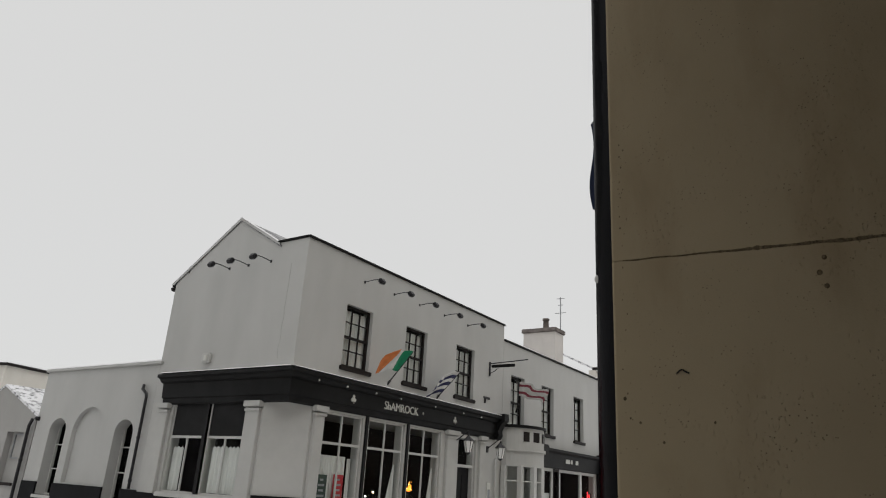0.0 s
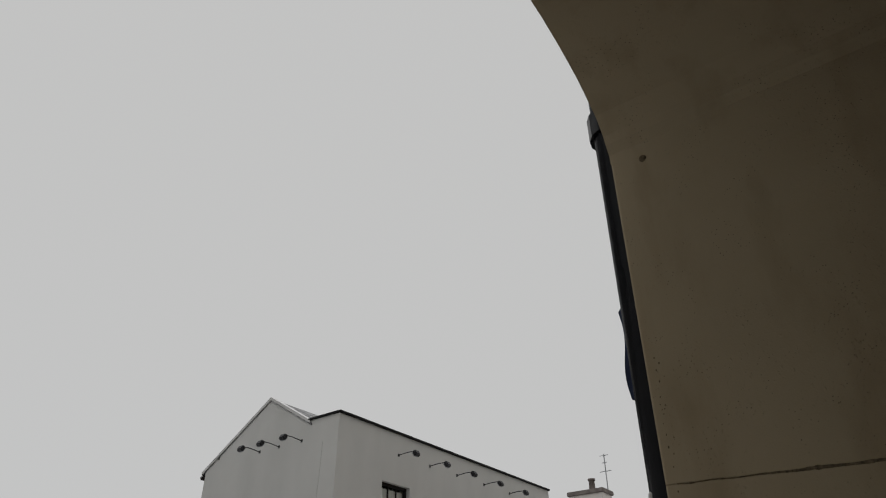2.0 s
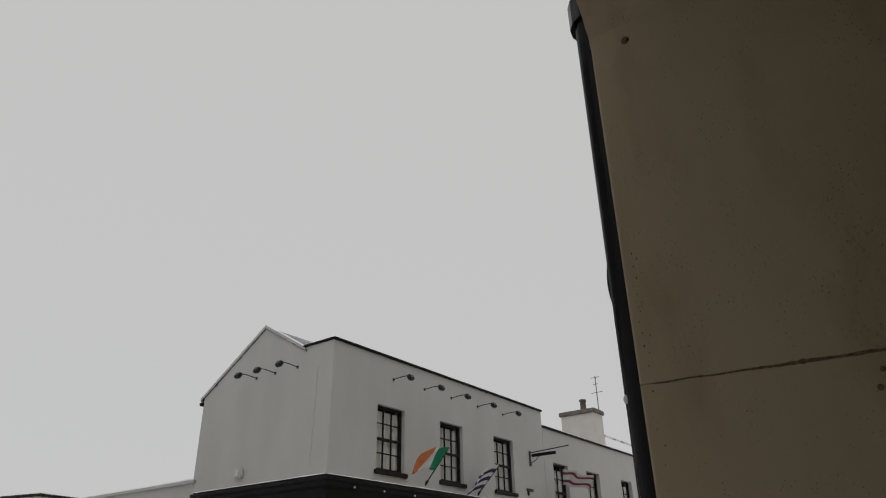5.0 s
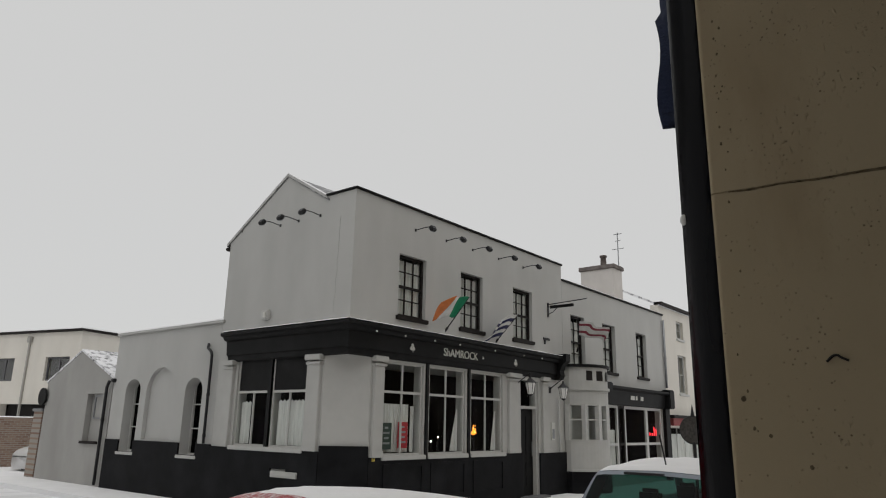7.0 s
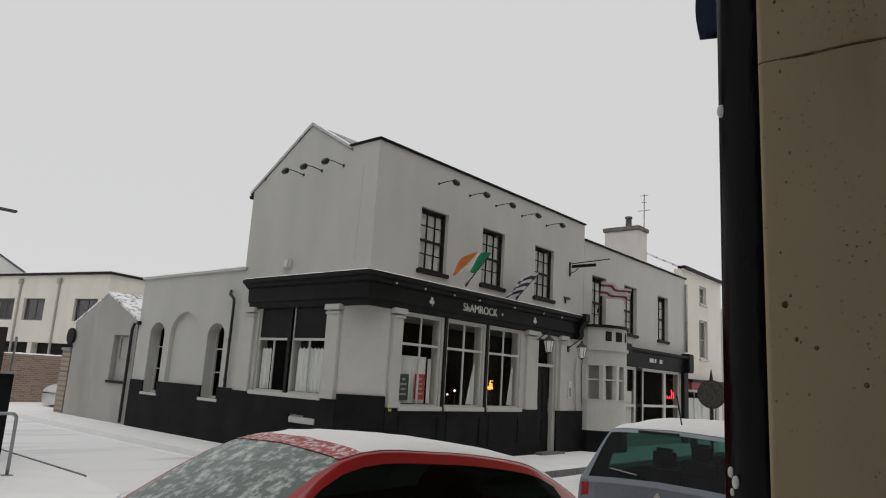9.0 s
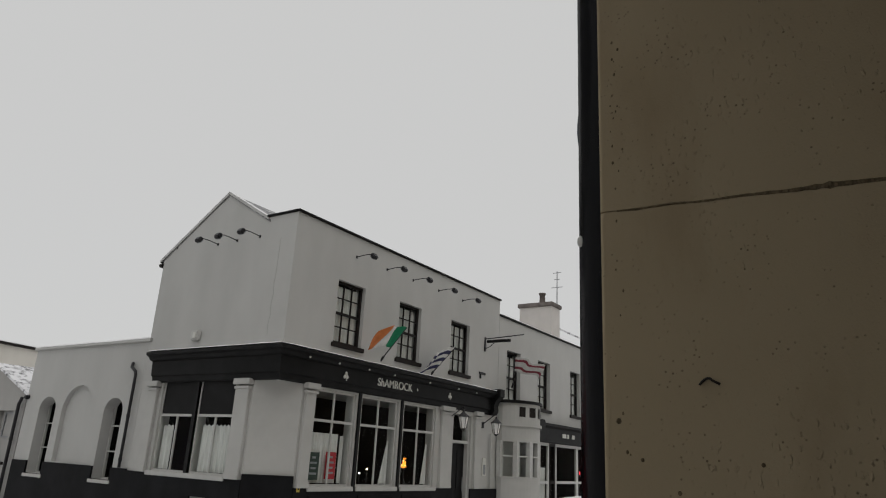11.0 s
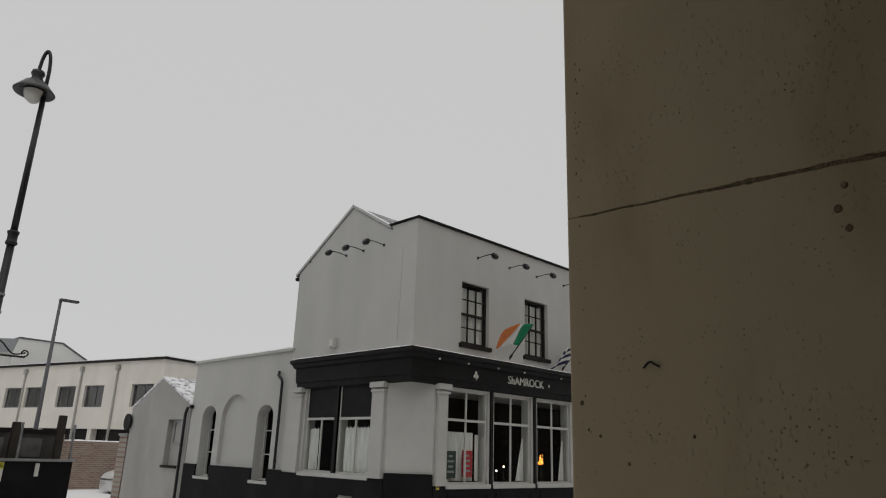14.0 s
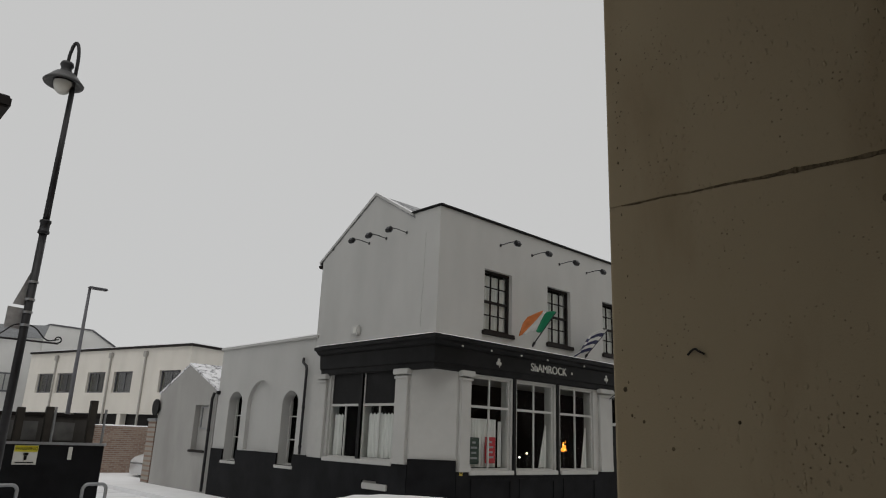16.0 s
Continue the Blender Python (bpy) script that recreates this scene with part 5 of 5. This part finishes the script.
for x, z in ((-5.13, 2.0), (-5.80, 1.86), (-6.22, 1.83), (-6.9, 1.83)):
    part("post", B(x - 0.055, x + 0.055, 2.98, 3.09, PAVE, z, bev=0.006), mat("dark_timber_post", (0.03, 0.025, 0.02), 0.8, 0.3, 6) if x == -5.13 else bpy.data.materials["dark_timber_post"], fe)
part("back_screen", B(-9.0, FX - 0.06, 3.4, 3.45, 1.0, 1.70), mat("weathered_dark_boards", (0.07, 0.065, 0.06), 0.85, 0.4, 4, 0.3, 20, stretch=0.2), fe)
part("screen_rail", B(-9.0, FX, 3.38, 3.46, 1.70, 1.76), M_DARKFRAME, fe)
for x in (-4.93, -5.72):
    part("steel_post", cyl(bmesh.new(), (x, 2.99, 1.2), (x, 2.99, 1.86), 0.02), M_GREY, fe)
ws = part("warning_sign", B(-6.24, -5.90, 2.89, 2.90, 0.95, 1.245), M_LETTER, fe, "white and yellow warning sign")
part("yellow_band", B(-6.235, -5.905, 2.882, 2.889, 1.145, 1.24), mat("yellow_sign", (0.62, 0.55, 0.03), 0.5), ws)
lettering("WARNING", 0.066, Matrix.Translation((-6.07, 2.879, 1.192)) @ pose(0, 0, 0, 90), M_BLACK, ws, depth=0.002)
part("pictogram", join(B(-6.085, -6.045, 2.882, 2.889, 1.02, 1.09), B(-6.10, -6.03, 2.882, 2.889, 1.095, 1.13)), M_BLACK, ws)
part("print_bar", B(-6.20, -5.94, 2.882, 2.889, 0.975, 0.99), M_BLACK, ws)
part("notice", B(-5.45, -5.39, 2.89, 2.90, 1.03, 1.23), M_LETTER, fe, "narrow white label")
for x in (-6.05, -5.48):
    part("screen_panel", B(x - 0.24, x + 0.20, 3.385, 3.398, 1.32, 1.62), mat("faded_grey_board", (0.13, 0.13, 0.125), 0.7, 0.3, 5) if x < -6 else bpy.data.materials["faded_grey_board"], fe, "faded lighter board")


def stand(x, y):
    t = thing("cycle_stand", "galvanised steel hoop cycle stand in the snow", "cycle stand", "cycle stands at the corner")
    pts = [(-0.17, PAVE - 0.02)] + [(-0.17 + 0.08 - 0.08 * math.cos(a), 0.67 + 0.08 * math.sin(a)) for a in np.linspace(0, math.pi / 2, 6)] + [(0.09 + 0.08 * math.sin(a), 0.67 + 0.08 * math.cos(a)) for a in np.linspace(0, math.pi / 2, 6)] + [(0.17, PAVE - 0.02)]
    part("hoop", rod([(u, 0, z) for u, z in pts], 0.024, 10), M_GREY, t, smooth=True)
    for u in (-0.17, 0.17):
        part("foot_plate", B(u - 0.06, u + 0.06, -0.06, 0.06, PAVE, PAVE + 0.012), M_GREY, t)
    t.matrix_world = pose(x, y, 0, 0, 0, 5)


stand(-5.42, 1.45)
stand(-6.60, 1.45)


# ---- cars ----
def catmull(pts, t):
    n = len(pts) - 1
    i = min(int(t), n - 1)
    f = t - i
    p0, p1, p2, p3 = pts[max(i - 1, 0)], pts[i], pts[i + 1], pts[min(i + 2, n)]
    return 0.5 * ((2 * p1) + (p2 - p0) * f + (2 * p0 - 5 * p1 + 4 * p2 - p3) * f * f + (3 * p1 - p0 - 3 * p2 + p3) * f ** 3)


def car(name, label, paint, at, st, W, side_glass, wind, rear, snow, fleck_m, rails=0.085, tint=None, dust=None):
    """st: stations from tail to nose (x, top height, half width of the top, body half width, belt height).
    side_glass, wind, rear, snow: spans of stations."""
    t = thing(name, label, "car", "parked cars")
    rings = []
    for x, zt, wt, wb, belt in st:
        b = min(belt, zt - 0.015)
        rail = max(b + 0.004, zt - rails)
        f = (rail - b) / max(zt - 0.02 - b, 1e-3)
        rings.append([Vector(v) for v in ((x, wb * 0.86, 0.20), (x, wb, 0.32), (x, wb * 1.01, 0.60), (x, wb * 0.975, b), (x, wb * 0.975 + (wt - wb * 0.975) * f * 0.92, rail), (x, wt, zt - 0.02), (x, wt * 0.55, zt), (x, 0, zt + 0.012))])
    SUB, RS = 5, 3
    ns, nr = len(rings), 8

    def at_(i, j):
        col = [catmull([r[k] for r in rings], i / SUB) for k in range(nr)]
        return catmull(col, j / RS)

    grid = [[at_(i, j) for j in range((nr - 1) * RS + 1)] for i in range((ns - 1) * SUB + 1)]
    bms = {}

    def kind_of(ci, cj):
        if cj == 3 and any(a <= ci < b for a, b in side_glass):
            return "side_window"
        if cj in (5, 6) and wind[0] <= ci < wind[1]:
            return "windscreen"
        if cj in (5, 6) and rear[0] <= ci < rear[1]:
            return "rear_window"
        return "body"

    for s in (1, -1):
        for i in range((ns - 1) * SUB):
            for j in range((nr - 1) * RS):
                k = kind_of(i // SUB, j // RS)
                key = k + ("_l" if s > 0 and k == "side_window" else "")
                bm = bms.setdefault(key, bmesh.new())
                q = [Vector((p.x, p.y * s, p.z)) for p in (grid[i][j], grid[i + 1][j], grid[i + 1][j + 1], grid[i][j + 1])]
                if (q[0] - q[2]).length > 1e-5:
                    vs = [bm.verts.new(p) for p in q]
                    try:
                        bm.faces.new(vs)
                    except ValueError:
                        pass
    caps = bms["body"]
    for i in (0, len(grid) - 1):
        ring = [Vector((p.x, p.y, p.z)) for p in grid[i]] + [Vector((p.x, -p.y, p.z)) for p in grid[i][::-1][1:]]
        caps.faces.new([caps.verts.new(p) for p in ring])
    for key, bm in bms.items():
        bmesh.ops.remove_doubles(bm, verts=bm.verts[:], dist=0.002)
        k = key.replace("_l", "")
        o = part(k, bm, {"body": paint, "windscreen": fleck_m, "rear_window": tint or M_TINT, "side_window": tint or M_TINT}[k], t, smooth=True)
    # snow blanket on the roof
    bm = bmesh.new()
    i0, i1 = snow[0] * SUB + 1, snow[1] * SUB - (1 if dust else 3)
    cols = []
    for i in range(i0, i1 + 1):
        row = []
        for s, js in ((-1, range(5 * RS, 7 * RS + 1)), (1, range(7 * RS - 1, 5 * RS - 1, -1))):
            for j in js:
                p = grid[i][j]
                e = 0.0 if j == 5 * RS or i in (i0, i1) else (0.35 + 0.5 * noise.noise((p.y * s * 9, 3, 0)) if i1 - i < 3 else 1.0)
                row.append(bm.verts.new((p.x, p.y * s, p.z + 0.004 + e * (0.026 + 0.012 * noise.noise((p.x * 6, p.y * s * 6, 1))))))
        cols.append(row)
    for a, b in zip(cols, cols[1:]):
        for j in range(len(a) - 1):
            bm.faces.new((a[j], a[j + 1], b[j + 1], b[j]))
    part("snow_blanket", bm, M_SNOW, t, "snow lying on the roof", True)
    if dust:
        bm = bmesh.new()
        cols = [[bm.verts.new((p.x, p.y * s, p.z + 0.005)) for s, js in ((-1, range(5 * RS, 7 * RS + 1)), (1, range(7 * RS - 1, 5 * RS - 1, -1))) for p in (grid[i][j] for j in js)] for i in range(i1 - 3, snow[1] * SUB + 1)]
        for a, b in zip(cols, cols[1:]):
            for j in range(len(a) - 1):
                bm.faces.new((a[j], a[j + 1], b[j + 1], b[j]))
        part("sleet_strip", bm, dust, t, "red roof edge speckled with sleet", True)
    part("cabin", B(st[1][0] + 0.25, st[-3][0] - 0.2, -W * 0.62, W * 0.62, 0.25, 0.80), M_INSIDE, t, "dark cabin")
    for x in (-0.62 * st[-1][0], 0.66 * st[-1][0]):
        for s in (-1, 1):
            w = part("wheel", lathe([(0.20, -0.09), (0.29, -0.10), (0.31, -0.06), (0.31, 0.06), (0.29, 0.10), (0.20, 0.09)], 24), M_IRON, t, "tyre", True)
            w.matrix_parent_inverse = Matrix()
            w.matrix_basis = Matrix.Translation((x, s * (W - 0.09), 0.31)) @ pose(0, 0, 0, 90)
            r = part("rim", lathe([(0.0, 0.05), (0.08, 0.06), (0.20, 0.085), (0.205, 0.09)], 18), M_GREY, w)
            r.matrix_basis = pose(0, 0, 0, 0 if s < 0 else 180)
    t.matrix_world = at
    return t, grid, SUB, RS


def paint(name, col):
    m = mat(name, col, 0.28, 0.06, 30, 0, dirt=tuple(c * 0.7 + 0.02 for c in col), dscale=3, damount=0.4)
    m.node_tree.nodes["Principled BSDF"].inputs["Coat Weight"].default_value = 0.5
    return m


M_SNOWGLASS = flecked("snow_dusted_windscreen", (0.07, 0.10, 0.09), (0.56, 0.60, 0.59), 13.0, 0.46, 0.68, 0.25, 0.4)
HATCH = [(-1.86, 0.60, 0.66, 0.72, 0.58), (-1.84, 0.90, 0.66, 0.77, 0.88), (-1.62, 1.20, 0.57, 0.80, 0.93), (-1.38, 1.33, 0.55, 0.82, 0.93), (-1.05, 1.385, 0.55, 0.83, 0.92), (-0.25, 1.425, 0.565, 0.83, 0.90), (0.48, 1.37, 0.56, 0.83, 0.89), (1.22, 0.97, 0.66, 0.82, 0.90), (1.72, 0.80, 0.60, 0.78, 0.78), (1.88, 0.58, 0.55, 0.70, 0.56)]
RED_ST = [(-1.86, 0.58, 0.66, 0.72, 0.56), (-1.84, 0.86, 0.66, 0.77, 0.84), (-1.66, 1.05, 0.58, 0.80, 0.90), (-1.38, 1.19, 0.55, 0.82, 0.91), (-1.05, 1.295, 0.55, 0.83, 0.90), (-0.25, 1.385, 0.565, 0.83, 0.88), (0.50, 1.365, 0.57, 0.83, 0.87), (1.26, 0.95, 0.68, 0.82, 0.88), (1.72, 0.80, 0.60, 0.78, 0.78), (1.88, 0.58, 0.55, 0.70, 0.56)]
red_car, _G, _S, _R = car("red_hatchback", "red hatchback with snow on its roof and windscreen", paint("red_car_paint", (0.36, 0.008, 0.015)), pose(-5.90, -6.20, ROAD - 0.02, 0, 0, 175), RED_ST, 0.83, ((3, 7),), (6, 7), (1, 3), (2, 6), M_SNOWGLASS, dust=flecked("red_paint_under_sleet", (0.36, 0.008, 0.015), (0.72, 0.70, 0.71), 26.0, 0.47, 0.60, 0.35, 0.5))
for s in (-1, 1):
    bm = bmesh.new()
    bmesh.ops.create_icosphere(bm, subdivisions=2, radius=0.1, matrix=Matrix.Translation((0.85, s * 0.86, 0.93)) @ Matrix.Diagonal((0.8, 1.0, 0.7, 1)))
    o = part("wing_mirror", bm, bpy.data.materials["red_car_paint"], red_car, smooth=True)
    o.matrix_parent_inverse = Matrix()
    o = part("headlight", B(1.66, 1.80, s * 0.45, s * 0.70, 0.60, 0.74, bev=0.03), M_FRAME, red_car)
    o = part("tail_light", B(-1.86, -1.70, s * 0.60, s * 0.77, 0.72, 0.98, bev=0.03), mat("red_tail_light", (0.35, 0.01, 0.015), 0.2) if s < 0 else bpy.data.materials["red_tail_light"], red_car)

MPV = [(-1.95, 0.55, 0.70, 0.76, 0.53), (-1.94, 0.86, 0.74, 0.81, 0.84), (-1.91, 0.95, 0.73, 0.83, 0.92), (-1.66, 1.38, 0.61, 0.84, 0.92), (-1.30, 1.44, 0.60, 0.84, 0.95), (-0.25, 1.49, 0.60, 0.84, 0.93), (0.55, 1.44, 0.58, 0.84, 0.92), (1.25, 1.02, 0.66, 0.82, 0.93), (1.80, 0.86, 0.60, 0.78, 0.82), (1.95, 0.58, 0.55, 0.70, 0.56)]
grey_car, _G, _S, _R = car("silver_hatchback", "blue-grey hatchback with snow on its roof", paint("blue_grey_car_paint", (0.17, 0.20, 0.24)), pose(-0.63, -6.83, ROAD, 0, 0, 1), MPV, 0.84, ((4, 7),), (6, 7), (2, 3), (3, 6), M_TEAL, tint=M_TEAL)
for s in (-1, 1):
    part("tail_light", B(-1.945, -1.78, s * 0.68, s * 0.82, 0.62, 0.90, bev=0.03), bpy.data.materials["red_tail_light"], grey_car)
    part("reversing_light", B(-1.95, -1.80, s * 0.69, s * 0.80, 0.52, 0.62, bev=0.02), M_FRAME, grey_car)
part("badge", prism([(0, 0.73), (0.045, 0.80), (0, 0.87), (-0.045, 0.80)], 1.935, 1.965, Matrix(((0, -1, 0, 0), (1, 0, 0, 0), (0, 0, 1, 0), (0, 0, 0, 1)))), M_FRAME, grey_car, "plain bright badge shape")
part("wiper", rod([(-1.915, 0.22, 1.00), (-1.89, 0.50, 1.03)], 0.007), M_GREY, grey_car)
for u in (-0.36, 0.36):
    for x in (-0.85, 0.35):
        part("headrest", B(x - 0.05, x + 0.05, u - 0.13, u + 0.13, 0.98, 1.20, bev=0.04), M_INSIDE, grey_car)
        part("seat_back", B(x - 0.08, x + 0.08, u - 0.24, u + 0.24, 0.5, 0.97, bev=0.05), M_INSIDE, grey_car)
part("brake_light", B(-1.69, -1.62, -0.10, 0.30, 1.385, 1.41), M_IRON, grey_car, "dark high brake light")
part("aerial", rod([(-1.30, 0, 1.46), (-1.45, 0, 1.78)], 0.008), M_IRON, grey_car)
part("bumper", B(-2.0, -1.85, -0.80, 0.80, 0.28, 0.52, bev=0.05), M_IRON, grey_car)
part("plate", B(-2.02, -1.995, -0.26, 0.26, 0.40, 0.51), bpy.data.materials["yellow_plate"], grey_car, "blank yellow number plate")
white_car, _G, _S, _R = car("white_hatchback", "white car parked behind the brick pier", paint("white_car_paint", (0.6, 0.6, 0.6)), pose(2.6, 16.2, ROAD, 0, 0, 185), HATCH, 0.83, ((3, 7),), (6, 7), (1, 3), (2, 6), M_SNOWGLASS)
